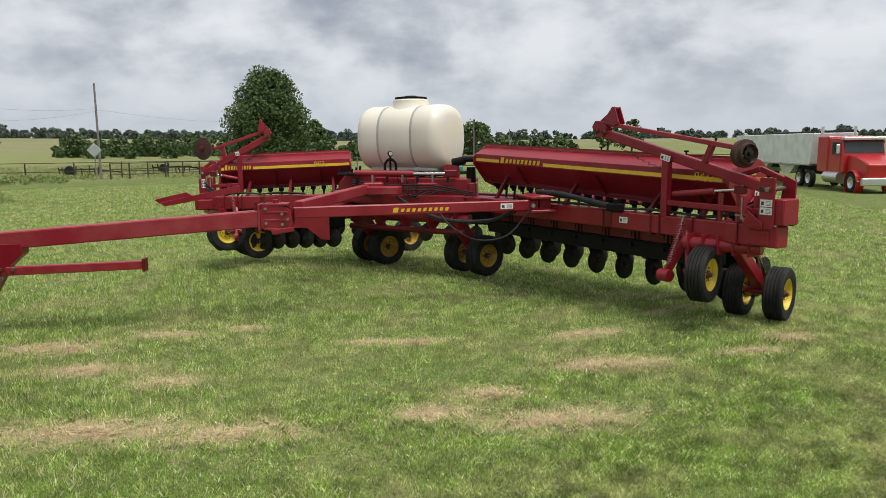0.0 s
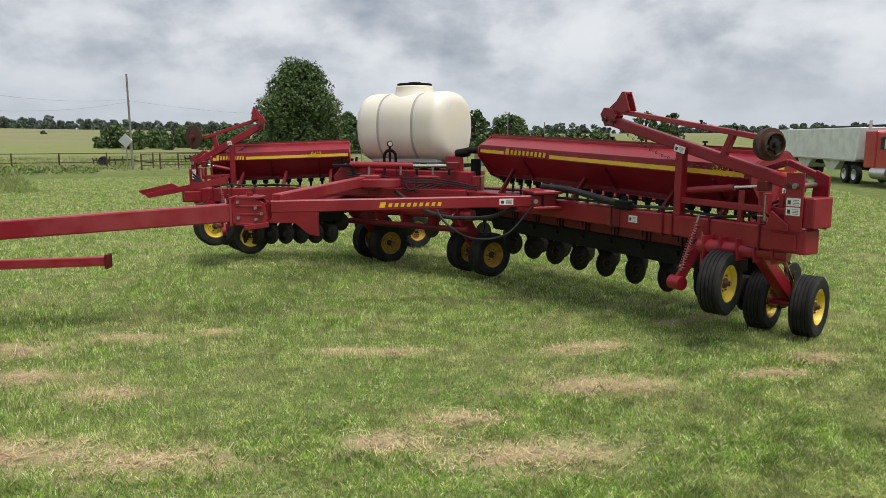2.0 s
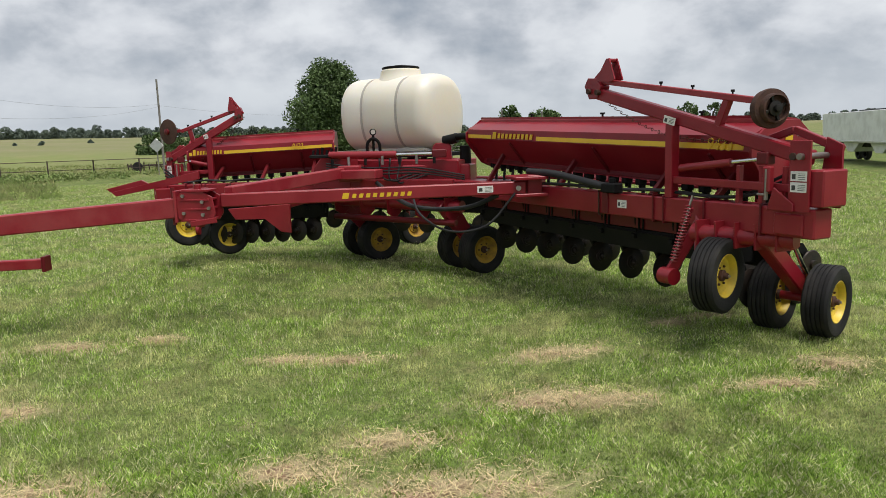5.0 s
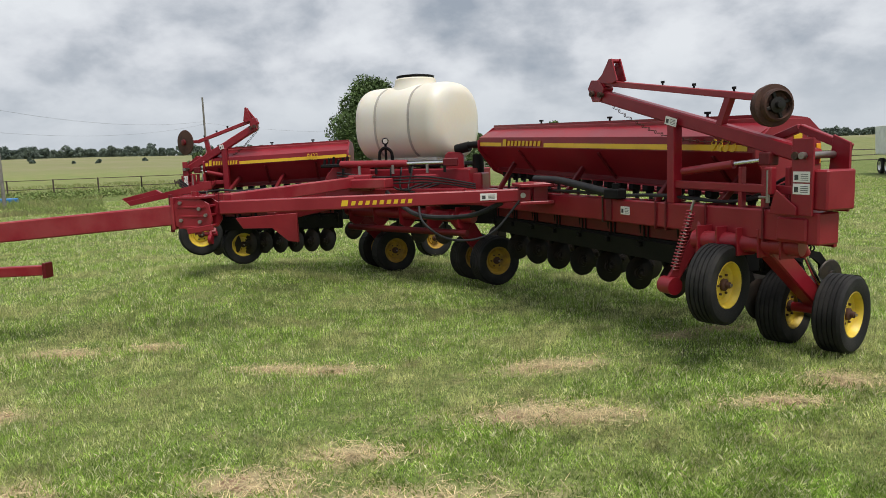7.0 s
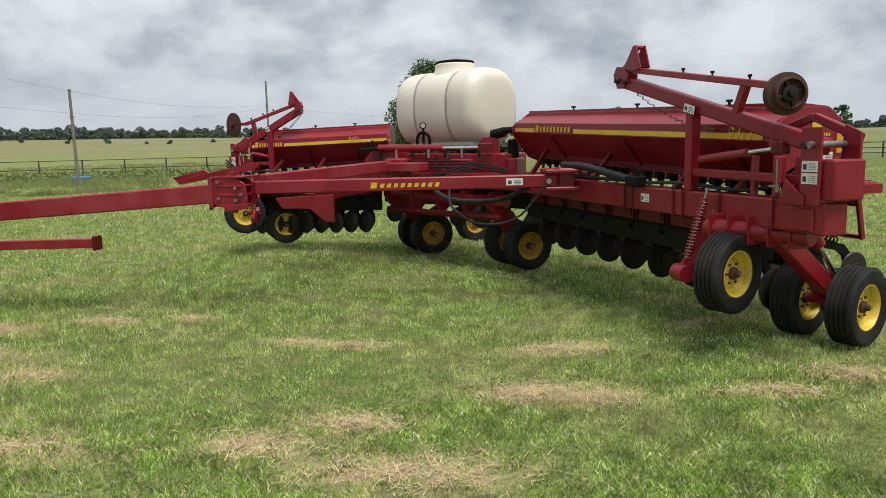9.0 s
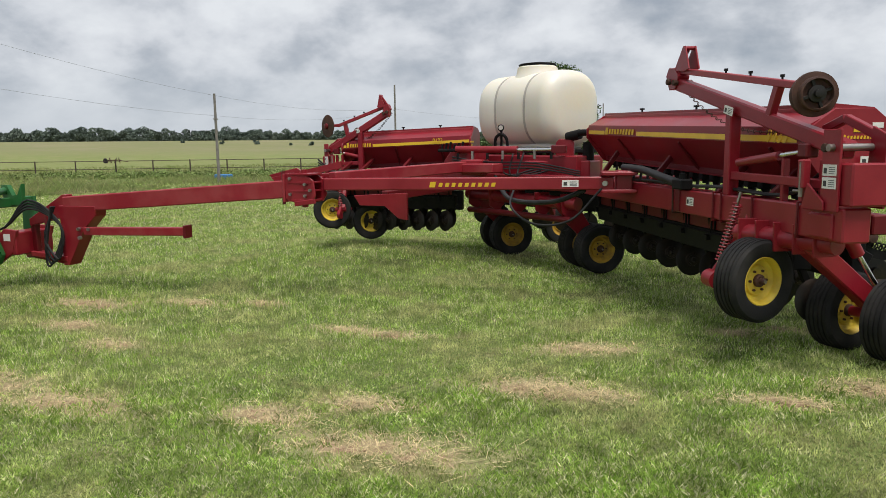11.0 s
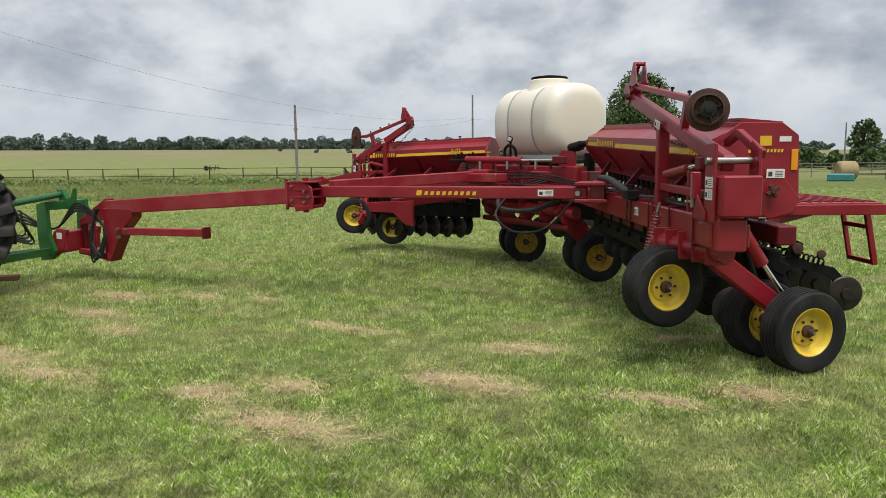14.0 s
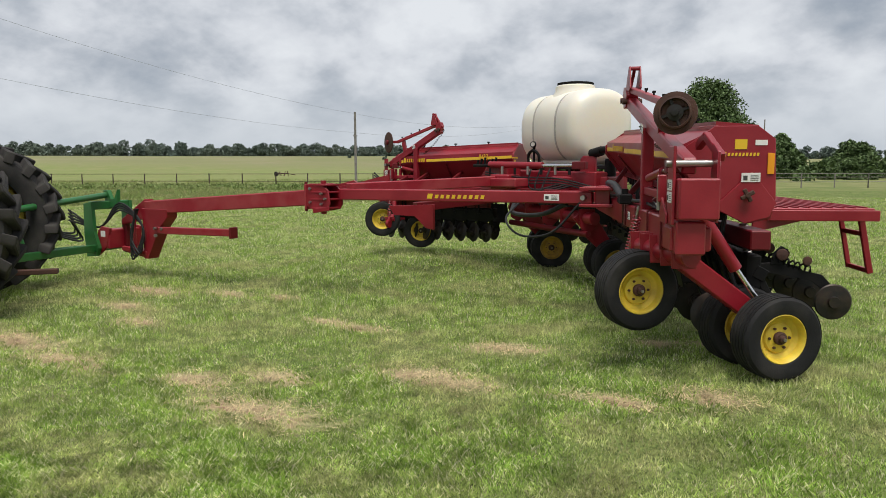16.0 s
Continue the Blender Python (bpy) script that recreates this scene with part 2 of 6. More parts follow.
def text_part(name, words, size, m, material, parent, depth=0.002):
    c = bpy.data.curves.new(name, "FONT")
    c.body, c.size, c.extrude, c.align_x, c.shear = words, size, depth, "LEFT", 0.2
    tmp = bpy.data.objects.new(name, c)
    me = bpy.data.meshes.new_from_object(tmp)
    bpy.data.objects.remove(tmp)
    me.transform(m)
    me.materials.clear()
    me.materials.append(material)
    ob = new(name, me)
    ob.parent = parent
    return ob


def face_frame(p, x, n):
    """A frame on a face: x along it, n out of it."""
    x, n = Vector(x).normalized(), Vector(n).normalized()
    y = n.cross(x).normalized()
    return Matrix(((x.x, y.x, n.x, p[0]), (x.y, y.y, n.y, p[1]), (x.z, y.z, n.z, p[2]), (0, 0, 0, 1)))


def logo_bars(parent, f, width, height, count, material, name="lettering"):
    """The maker's lettering as plain slanted bars, with a square mark before it."""
    bm = bmesh.new()
    step = width / (count + 1.4)
    prism_bm([(0, 0), (step * 0.9, 0), (step * 1.1, height), (step * 0.2, height)], f @ Vector((0, 0, 0.002)), f.to_3x3() @ Vector((1, 0, 0)), f.to_3x3() @ Vector((0, 1, 0)), 0.004, 0, bm)
    for i in range(count):
        x0 = step * (1.4 + i)
        prism_bm([(x0, height * 0.08), (x0 + step * 0.58, height * 0.08), (x0 + step * 0.76, height * 0.80), (x0 + step * 0.18, height * 0.80)],
                 f @ Vector((0, 0, 0.002)), f.to_3x3() @ Vector((1, 0, 0)), f.to_3x3() @ Vector((0, 1, 0)), 0.004, 0, bm)
    return part(name, bm, material, parent, "yellow lettering bars")


def sticker(parent, f, w, h, mark=True, name="warning_label"):
    bm = box_bm((0, 0, 0), (w, h, 0.003), 0, None, f)
    ob = part(name, bm, DECAL, parent, "white warning label")
    if mark:
        bm = box_bm((w * 0.10, h * 0.2, 0.003), (w * 0.32, h * 0.7, 0.005), 0, None, f)
        for k in range(4):
            box_bm((w * 0.48, h * (0.18 + 0.18 * k), 0.003), (w * 0.90, h * (0.23 + 0.18 * k), 0.005), 0, bm, f)
        part("print", bm, INK, ob)
    return ob


def wheel(parent, c, axis, R, W, rim_mat=None, rim_r=0.6):
    """A ribbed implement tyre on a dished yellow rim; axis points out of its face."""
    m = Matrix.Translation(c) @ Vector(axis).to_track_quat("Z", "Y").to_matrix().to_4x4()
    h = W / 2
    rr = R * rim_r
    prof = [(rr, -h * 0.72), (rr * 1.06, -h * 0.86), (R * 0.78, -h), (R * 0.92, -h * 0.94), (R * 0.985, -h * 0.74)]
    for k in range(5):
        x = -0.66 + k * 0.33
        prof += [(R, h * (x - 0.11)), (R, h * (x + 0.11))]
        if k < 4:
            prof += [(R * 0.965, h * (x + 0.135)), (R * 0.965, h * (x + 0.195))]
    prof += [(R * 0.985, h * 0.74), (R * 0.92, h * 0.94), (R * 0.78, h), (rr * 1.06, h * 0.86), (rr, h * 0.72)]
    tyre = part("tyre", lathe_bm(prof, m, 48), RUBBER, parent, "black ribbed rubber implement tyre")
    q = rr
    rim = [(q * 1.0, h * 0.70), (q * 1.045, h * 0.80), (q * 1.0, h * 0.84), (q * 0.93, h * 0.70), (q * 0.88, h * 0.34), (q * 0.66, h * 0.16), (q * 0.60, h * 0.30), (q * 0.30, h * 0.34), (0, h * 0.34)]
    part("rim", lathe_bm(rim, m, 40), rim_mat or YELLOW, tyre, "yellow dished steel wheel rim")
    back = [(q * 1.0, -h * 0.70), (q * 1.04, -h * 0.8), (q * 0.92, -h * 0.7), (q * 0.88, 0.0), (q * 0.6, h * 0.05), (0, h * 0.05)]
    part("rim_back", lathe_bm(back, m, 32), rim_mat or YELLOW, tyre)
    hb = lathe_bm([(q * 0.27, h * 0.3), (q * 0.27, h * 0.55), (q * 0.2, h * 0.62), (q * 0.15, h * 0.62), (q * 0.14, h * 0.86), (q * 0.08, h * 0.92), (0, h * 0.92)], m, 20)
    part("hub", hb, RUST, tyre, "rusty wheel hub")
    part("axle_cap", tube_bm(m @ Vector((0, 0, h * 0.9)), m @ Vector((0, 0, h * 1.02)), q * 0.07, None, 8), STEEL, tyre)
    for k in range(6):
        a = k * math.pi / 3
        part("nut", tube_bm(m @ Vector((q * 0.45 * math.cos(a), q * 0.45 * math.sin(a), h * 0.3)), m @ Vector((q * 0.45 * math.cos(a), q * 0.45 * math.sin(a), h * 0.46)), q * 0.055, None, 6), RUST, tyre)
    return tyre


def frame2(o, u):
    u = Vector((*u, 0)).normalized()
    return Matrix(((u.x, -u.y, 0, o[0]), (u.y, u.x, 0, o[1]), (0, 0, 1, 0), (0, 0, 0, 1)))


# ground
def hump(x, y, cx, cy, s):
    return math.exp(-((x - cx) ** 2 + (y - cy) ** 2) / (2 * s * s))


def height(x, y):
    z = -0.06 + 0.26 * hump(x, y, 2.7, 7.5, 2.0) + 0.22 * hump(x, y, -4.1, 12.4, 1.6) - 0.04 * hump(x, y, -1, 13.5, 2.0)
    away = min(1.0, max(0.0, (math.hypot(x, y) - 95.0) / 320.0)) if y > 0 else 0.0
    z += (4.8 + 3.2 * min(1.0, max(0.0, -x / 200.0))) * away * away * (3 - 2 * away)
    z += 0.018 * noise.noise((x * 0.6, y * 0.6, 3.1)) + 0.03 * noise.noise((x * 0.15, y * 0.15, 7.7))
    return z
PATCHES = [(-0.42, 5.42, 0.62, 0.20), (0.30, 6.66, 0.42, 0.17), (0.62, 6.55, 0.40, 0.12), (0.46, 7.72, 0.38, 0.18), (1.72, 8.45, 0.16, 0.10), (2.15, 8.70, 0.30, 0.10), (2.55, 7.0, 0.28, 0.13), (1.98, 6.62, 0.34, 0.09),
           (-2.05, 8.04, 0.35, 0.10), (-1.5, 7.98, 0.40, 0.12), (-3.63, 8.82, 0.26, 0.12), (-4.5, 8.60, 0.42, 0.15), (-5.75, 8.25, 0.62, 0.22), (-4.35, 5.62, 0.75, 0.22), (-3.15, 5.45, 0.62, 0.20), (-4.05, 6.85, 0.30, 0.16),
           (-5.05, 7.35, 0.42, 0.18), (-1.40, 5.70, 0.36, 0.16), (-0.85, 6.10, 0.34, 0.12)]


def ground_material():
    m = bpy.data.materials.new("mown_grass_and_field")
    m.use_nodes = True
    N, K = m.node_tree.nodes, m.node_tree.links
    p = N["Principled BSDF"]
    p.inputs["Roughness"].default_value = 0.95
    p.inputs["Specular IOR Level"].default_value = 0.15
    geo = N.new("ShaderNodeNewGeometry")

    def noise_(scale, detail=5, src=None):
        n = N.new("ShaderNodeTexNoise")
        n.inputs["Scale"].default_value, n.inputs["Detail"].default_value = scale, detail
        K.new(src or geo.outputs["Position"], n.inputs["Vector"])
        return n.outputs[0]

    def rng(v, a, b, lo=0.0, hi=1.0):
        n = N.new("ShaderNodeMapRange")
        n.inputs[1].default_value, n.inputs[2].default_value, n.inputs[3].default_value, n.inputs[4].default_value = a, b, lo, hi
        K.new(v, n.inputs[0])
        return n.outputs[0]

    def mix(f, a, b):
        n = N.new("ShaderNodeMixRGB")
        for i, v in enumerate((f, a, b)):
            if isinstance(v, tuple):
                n.inputs[i].default_value = (*v, 1)
            elif isinstance(v, float):
                n.inputs[i].default_value = v
            else:
                K.new(v, n.inputs[i])
        return n.outputs[0]

    def calc(op, a, b):
        n = N.new("ShaderNodeMath")
        n.operation = op
        for i, v in enumerate((a, b)):
            if isinstance(v, (int, float)):
                n.inputs[i].default_value = v
            else:
                K.new(v, n.inputs[i])
        return n.outputs[0]

    sep = N.new("ShaderNodeSeparateXYZ")
    K.new(geo.outputs["Position"], sep.inputs[0])
    # lawn
    lawn = mix(rng(noise_(0.5), 0.35, 0.65), (0.13, 0.19, 0.045), (0.18, 0.225, 0.07))
    lawn = mix(rng(noise_(3.0), 0.5, 0.72), lawn, (0.27, 0.25, 0.12))
    lawn = mix(rng(noise_(32.0, 4), 0.42, 0.62, 0, 0.85), lawn, (0.05, 0.07, 0.018))
    # bare patches, each a ragged oval
    warp = N.new("ShaderNodeTexNoise")
    warp.inputs["Scale"].default_value, warp.inputs["Detail"].default_value = 5.0, 8
    K.new(geo.outputs["Position"], warp.inputs["Vector"])
    bare = None
    for cx, cy, rx, ry in PATCHES:
        dx = calc("DIVIDE", calc("SUBTRACT", sep.outputs[0], cx), rx)
        dy = calc("DIVIDE", calc("SUBTRACT", sep.outputs[1], cy), ry)
        d = calc("SQRT", calc("ADD", calc("MULTIPLY", dx, dx), calc("MULTIPLY", dy, dy)), 0)
        bare = d if bare is None else calc("MINIMUM", bare, d)
    bare = calc("ADD", bare, calc("MULTIPLY", calc("SUBTRACT", warp.outputs[0], 0.5), 4.2))
    soil = mix(rng(noise_(14.0), 0.4, 0.65), (0.30, 0.185, 0.125), (0.44, 0.31, 0.21))
    lawn = mix(rng(bare, 0.6, 1.9, 0.7, 0.0), lawn, (0.42, 0.36, 0.20))
    lawn = mix(rng(bare, 0.0, 0.75, 0.95, 0.0), lawn, soil)
    # pasture past the fence, then a tan stubble strip
    far = mix(rng(noise_(0.12), 0.35, 0.65), (0.125, 0.165, 0.052), (0.19, 0.20, 0.082))
    far = mix(rng(noise_(0.9), 0.5, 0.7), far, (0.15, 0.17, 0.06))
    stubble = mix(rng(noise_(0.03), 0.35, 0.65), (0.25, 0.215, 0.14), (0.175, 0.18, 0.09))
    stubble = mix(rng(noise_(0.25, 9), 0.42, 0.62, 0, 0.7), stubble, (0.19, 0.20, 0.09))
    away = calc("ADD", calc("MULTIPLY", sep.outputs[0], -0.42), calc("MULTIPLY", sep.outputs[1], 0.91))
    away = calc("ADD", away, calc("MULTIPLY", calc("SUBTRACT", noise_(0.06, 2), 0.5), 14.0))
    far = mix(rng(sep.outputs[0], -75.0, -38.0, 0.6, 0.0), far, (0.19, 0.23, 0.075))
    far = mix(rng(noise_(0.35, 8), 0.5, 0.62, 0, 0.6), far, (0.25, 0.235, 0.11))
    col = mix(rng(away, 58.0, 62.0), lawn, far)
    col = mix(rng(away, 165.0, 215.0, 0.0, 0.8), col, stubble)
    old = calc("MULTIPLY", rng(away, 62.0, 70.0), rng(noise_(0.11, 9), 0.48, 0.60, 0.0, 0.55))
    col = mix(old, col, (0.19, 0.20, 0.085))
    K.new(col, p.inputs["Base Color"])
    b = N.new("ShaderNodeBump")
    b.inputs["Strength"].default_value, b.inputs["Distance"].default_value = 0.6, 0.03
    K.new(noise_(60.0, 4), b.inputs["Height"]), K.new(b.outputs[0], p.inputs["Normal"])
    return m


def make_ground():
    bm = bmesh.new()
    xs = [-2500, -1200, -600, -480, -420, -370, -320, -280, -240, -200, -160, -120, -90, -60, -40, -28, -20] + [-15 + 0.5 * i for i in range(61)] + [20, 28, 40, 60, 90, 120, 160, 200, 250, 300, 380, 600, 1200, 2500]
    ys = [-1500, -600, -300, -150, -80, -40, -20, -12] + [-8 + 0.5 * i for i in range(65)] + [28, 34, 42, 55, 70, 90, 110, 130, 160, 190, 220, 260, 300, 340, 380, 420, 480, 600, 1200, 3000]
    grid = [[bm.verts.new((x, y, height(x, y))) for x in xs] for y in ys]
    for a, b in zip(grid, grid[1:]):
        for i in range(len(xs) - 1):
            bm.faces.new((a[i], a[i + 1], b[i + 1], b[i]))
    ob = new("ground", mesh_of("ground", bm, ground_material()))
    tagged(ob, "mown green grass with bare reddish soil patches", "ground", kind="structure")


make_ground()


def make_grass():
    """Short blades over the near lawn, thinner on the bare patches and larger further away."""
    rs = np.random.RandomState(5)
    n = 1650000
    d = 2.1 + 46.0 * rs.rand(n) ** 2.5
    a = np.radians(rs.uniform(-38, 78, n))
    t = rs.rand(n)
    x, y = -1.5 + 5.0 * t - d * np.sin(a), 0.0 + 1.8 * t ** 0.7 + d * np.cos(a)
    keep = np.ones(n, bool)
    wob = 0.45 * np.sin(x * 9.1 + 1.3 * np.sin(y * 7.7)) * np.sin(y * 11.3) + 0.3 * np.sin(x * 23.0 + 2.0 * np.sin(y * 31.0))
    q = np.full(n, 9.0)
    for cx, cy, rx, ry in PATCHES:
        q = np.minimum(q, np.hypot((x - cx) / rx, (y - cy) / ry) + wob)
    keep &= (x < 9.0 + 0.25 * y) | (d < 24.0)
    keep &= rs.rand(n) < np.clip((q - 0.42) / 1.0, 0.08, 1)
    clump = np.array([noise.noise((a_ * 1.6, b_ * 1.6, 0.3)) + 0.6 * noise.noise((a_ * 5.0, b_ * 5.0, 4.3)) for a_, b_ in zip(x, y)])
    keep &= rs.rand(n) < 0.9 + 0.3 * clump
    x, y, d, clump = x[keep], y[keep], d[keep], clump[keep]
    n = len(x)
    z = np.array([height(a_, b_) for a_, b_ in zip(x, y)])
    far = np.clip(d / 6.0, 0.7, 5.5)
    hgt = rs.uniform(0.016, 0.052, n) * (1 + 0.6 * clump) * np.clip(far, 0.85, 1.5)
    wid = rs.uniform(0.0018, 0.0036, n) * far
    th, lean = rs.uniform(0, 2 * np.pi, n), rs.uniform(0.1, 1.0, n) * hgt
    la = rs.uniform(0, 2 * np.pi, n)
    v = np.zeros((n, 4, 3), np.float32)
    ox, oy = np.cos(th) * wid, np.sin(th) * wid
    v[:, 0] = np.stack([x - ox, y - oy, z - 0.004], 1)
    v[:, 1] = np.stack([x + ox, y + oy, z - 0.004], 1)
    mx, my = x + np.cos(la) * lean * 0.35, y + np.sin(la) * lean * 0.35
    v[:, 2] = np.stack([mx + ox * 0.7, my + oy * 0.7, z + hgt * 0.6], 1)
    v[:, 3] = np.stack([x + np.cos(la) * lean, y + np.sin(la) * lean, z + hgt], 1)
    base = np.arange(n, dtype=np.int32)[:, None] * 4
    close = d < 6.0
    tri = np.concatenate([(base + np.array([0, 1, 3])).reshape(-1)[np.repeat(~close, 3)], np.concatenate([base + np.array([0, 1, 2]), base + np.array([0, 2, 3])], 1)[close].reshape(-1)]).astype(np.int32)
    me = bpy.data.meshes.new("grass")
    me.vertices.add(n * 4)
    me.vertices.foreach_set("co", v.reshape(-1))
    me.loops.add(len(tri))
    me.loops.foreach_set("vertex_index", tri)
    me.polygons.add(len(tri) // 3)
    me.polygons.foreach_set("loop_start", np.arange(0, len(tri), 3, dtype=np.int32))
    me.update()
    me.validate()
    m = bpy.data.materials.new("grass_blades")
    m.use_nodes = True
    N, K = m.node_tree.nodes, m.node_tree.links
    p = N["Principled BSDF"]
    p.inputs["Roughness"].default_value = 0.6
    p.inputs["Specular IOR Level"].default_value = 0.25
    g = N.new("ShaderNodeNewGeometry")
    r = N.new("ShaderNodeValToRGB")
    e = r.color_ramp.elements
    e[0].color, e[1].color = (0.17, 0.285, 0.042, 1), (0.92, 0.86, 0.62, 1)
    for pos, c in ((0.3, (0.295, 0.455, 0.08, 1)), (0.62, (0.445, 0.58, 0.14, 1)), (0.8, (0.62, 0.67, 0.31, 1))):
        e.new(pos).color = c
    K.new(g.outputs["Random Per Island"], r.inputs[0])
    big = N.new("ShaderNodeTexNoise")
    big.inputs["Scale"].default_value, big.inputs["Detail"].default_value = 0.9, 8
    K.new(g.outputs["Position"], big.inputs["Vector"])
    mr = N.new("ShaderNodeMapRange")
    mr.inputs[1].default_value, mr.inputs[2].default_value, mr.inputs[4].default_value = 0.48, 0.62, 0.7
    K.new(big.outputs[0], mr.inputs[0])
    mx_ = N.new("ShaderNodeMixRGB")
    mx_.inputs[2].default_value = (0.60, 0.57, 0.29, 1)
    K.new(mr.outputs[0], mx_.inputs[0]), K.new(r.outputs[0], mx_.inputs[1])
    tufts = N.new("ShaderNodeTexNoise")
    tufts.inputs["Scale"].default_value, tufts.inputs["Detail"].default_value = 4.5, 8
    K.new(g.outputs["Position"], tufts.inputs["Vector"])
    tm_ = N.new("ShaderNodeMapRange")
    tm_.inputs[1].default_value, tm_.inputs[2].default_value, tm_.inputs[3].default_value, tm_.inputs[4].default_value = 0.36, 0.62, 0.60, 1.28
    K.new(tufts.outputs[0], tm_.inputs[0])
    fine = N.new("ShaderNodeTexNoise")
    fine.inputs["Scale"].default_value, fine.inputs["Detail"].default_value = 30.0, 5
    K.new(g.outputs["Position"], fine.inputs["Vector"])
    fm_ = N.new("ShaderNodeMapRange")
    fm_.inputs[1].default_value, fm_.inputs[2].default_value, fm_.inputs[3].default_value, fm_.inputs[4].default_value = 0.34, 0.66, 0.60, 1.36
    K.new(fine.outputs[0], fm_.inputs[0])
    both = N.new("ShaderNodeMath")
    both.operation = "MULTIPLY"
    K.new(tm_.outputs[0], both.inputs[0]), K.new(fm_.outputs[0], both.inputs[1])
    hv_ = N.new("ShaderNodeHueSaturation")
    K.new(both.outputs[0], hv_.inputs["Value"]), K.new(mx_.outputs[0], hv_.inputs["Color"])
    K.new(hv_.outputs[0], p.inputs["Base Color"])
    tr = N.new("ShaderNodeBsdfTranslucent")
    K.new(hv_.outputs[0], tr.inputs[0])
    ms = N.new("ShaderNodeMixShader")
    ms.inputs[0].default_value = 0.4
    K.new(p.outputs[0], ms.inputs[1]), K.new(tr.outputs[0], ms.inputs[2])
    K.new(ms.outputs[0], N["Material Output"].inputs[0])
    me.materials.append(m)
    tagged(new("grass", me), "short green and straw-coloured lawn grass", "grass", kind="stuff")


make_grass()


def make_straw():
    """Dry clippings lying flat on and round the bare patches."""
    rs = np.random.RandomState(31)
    v, f = [], []
    for cx, cy, rx, ry in PATCHES:
        for _ in range(int(2000 * (rx * ry) ** 0.5)):
            a, q = rs.uniform(0, 2 * np.pi), abs(rs.normal(0.68, 0.45))
            x, y = cx + rx * q * math.cos(a), cy + ry * q * 1.25 * math.sin(a)
            z = height(x, y) + rs.uniform(0.004, 0.03)
            t, l, w = rs.uniform(0, np.pi), rs.uniform(0.02, 0.065), rs.uniform(0.0012, 0.0028)
            dx_, dy_ = math.cos(t) * l, math.sin(t) * l
            nx, ny = -math.sin(t) * w, math.cos(t) * w
            i = len(v)
            dz = rs.normal(0, 0.006)
            v += [(x - dx_ - nx, y - dy_ - ny, z - dz), (x - dx_ + nx, y - dy_ + ny, z - dz), (x + dx_ + nx, y + dy_ + ny, z + dz), (x + dx_ - nx, y + dy_ - ny, z + dz)]
            f.append((i, i + 1, i + 2, i + 3))
    me = bpy.data.meshes.new("straw")
    me.from_pydata(v, [], f)
    me.materials.append(mat("dry_straw", (0.62, 0.50, 0.28), 0.9, 0, (0.42, 0.33, 0.18), 3.0, 0.7, 30, 0.2, 0, island=0.4))
    tagged(new("straw", me), "dry straw-coloured grass clippings on bare soil", "straw", kind="stuff")


make_straw()

# ---- the seed drill: two wings and a carrier with its tongue ----


def opener_mesh_parts():
    """One disc opener, hung from a bar at the origin, facing along +y to its rear."""
    arm = beam_bm((0, 0.0, 0), (0, 0.16, -0.32), 0.05, 0.06, 0.006)
    beam_bm((0, -0.04, 0.05), (0, 0.05, 0.0), 0.08, 0.1, 0.006, arm)
    tube_bm((-0.07, 0.15, -0.32), (0.07, 0.15, -0.32), 0.03, None, 10, arm)
    disc = lathe_bm([(0, -0.004), (0.175, -0.003), (0.18, 0), (0.175, 0.003), (0.075, 0.010), (0.07, 0.022), (0.05, 0.025), (0.05, 0.045), (0.03, 0.05), (0.022, 0.085), (0, 0.085)], pose(0.055, 0.14, -0.33, 0, 84, 0), 28)
    boot = prism_bm([(0, 0), (0.10, 0.02), (0.06, -0.26), (0.0, -0.24)], (-0.02, 0.2, -0.2), (0, 1, 0), (0, 0, 1), 0.03)
    return mesh_of("opener", arm, BLACK), mesh_of("disc_blade", disc, DISC), mesh_of("boot", boot, BLACK)


OPENER = opener_mesh_parts()


def spring_bm(p, q, r, turns, wire):
    m, l = along(p, q)
    n = turns * 10
    pts = [m @ Vector((l * i / n, r * math.cos(i * 2 * math.pi / 10), r * math.sin(i * 2 * math.pi / 10))) for i in range(n + 1)]
    return hose_bm(pts, wire, 5, 1)


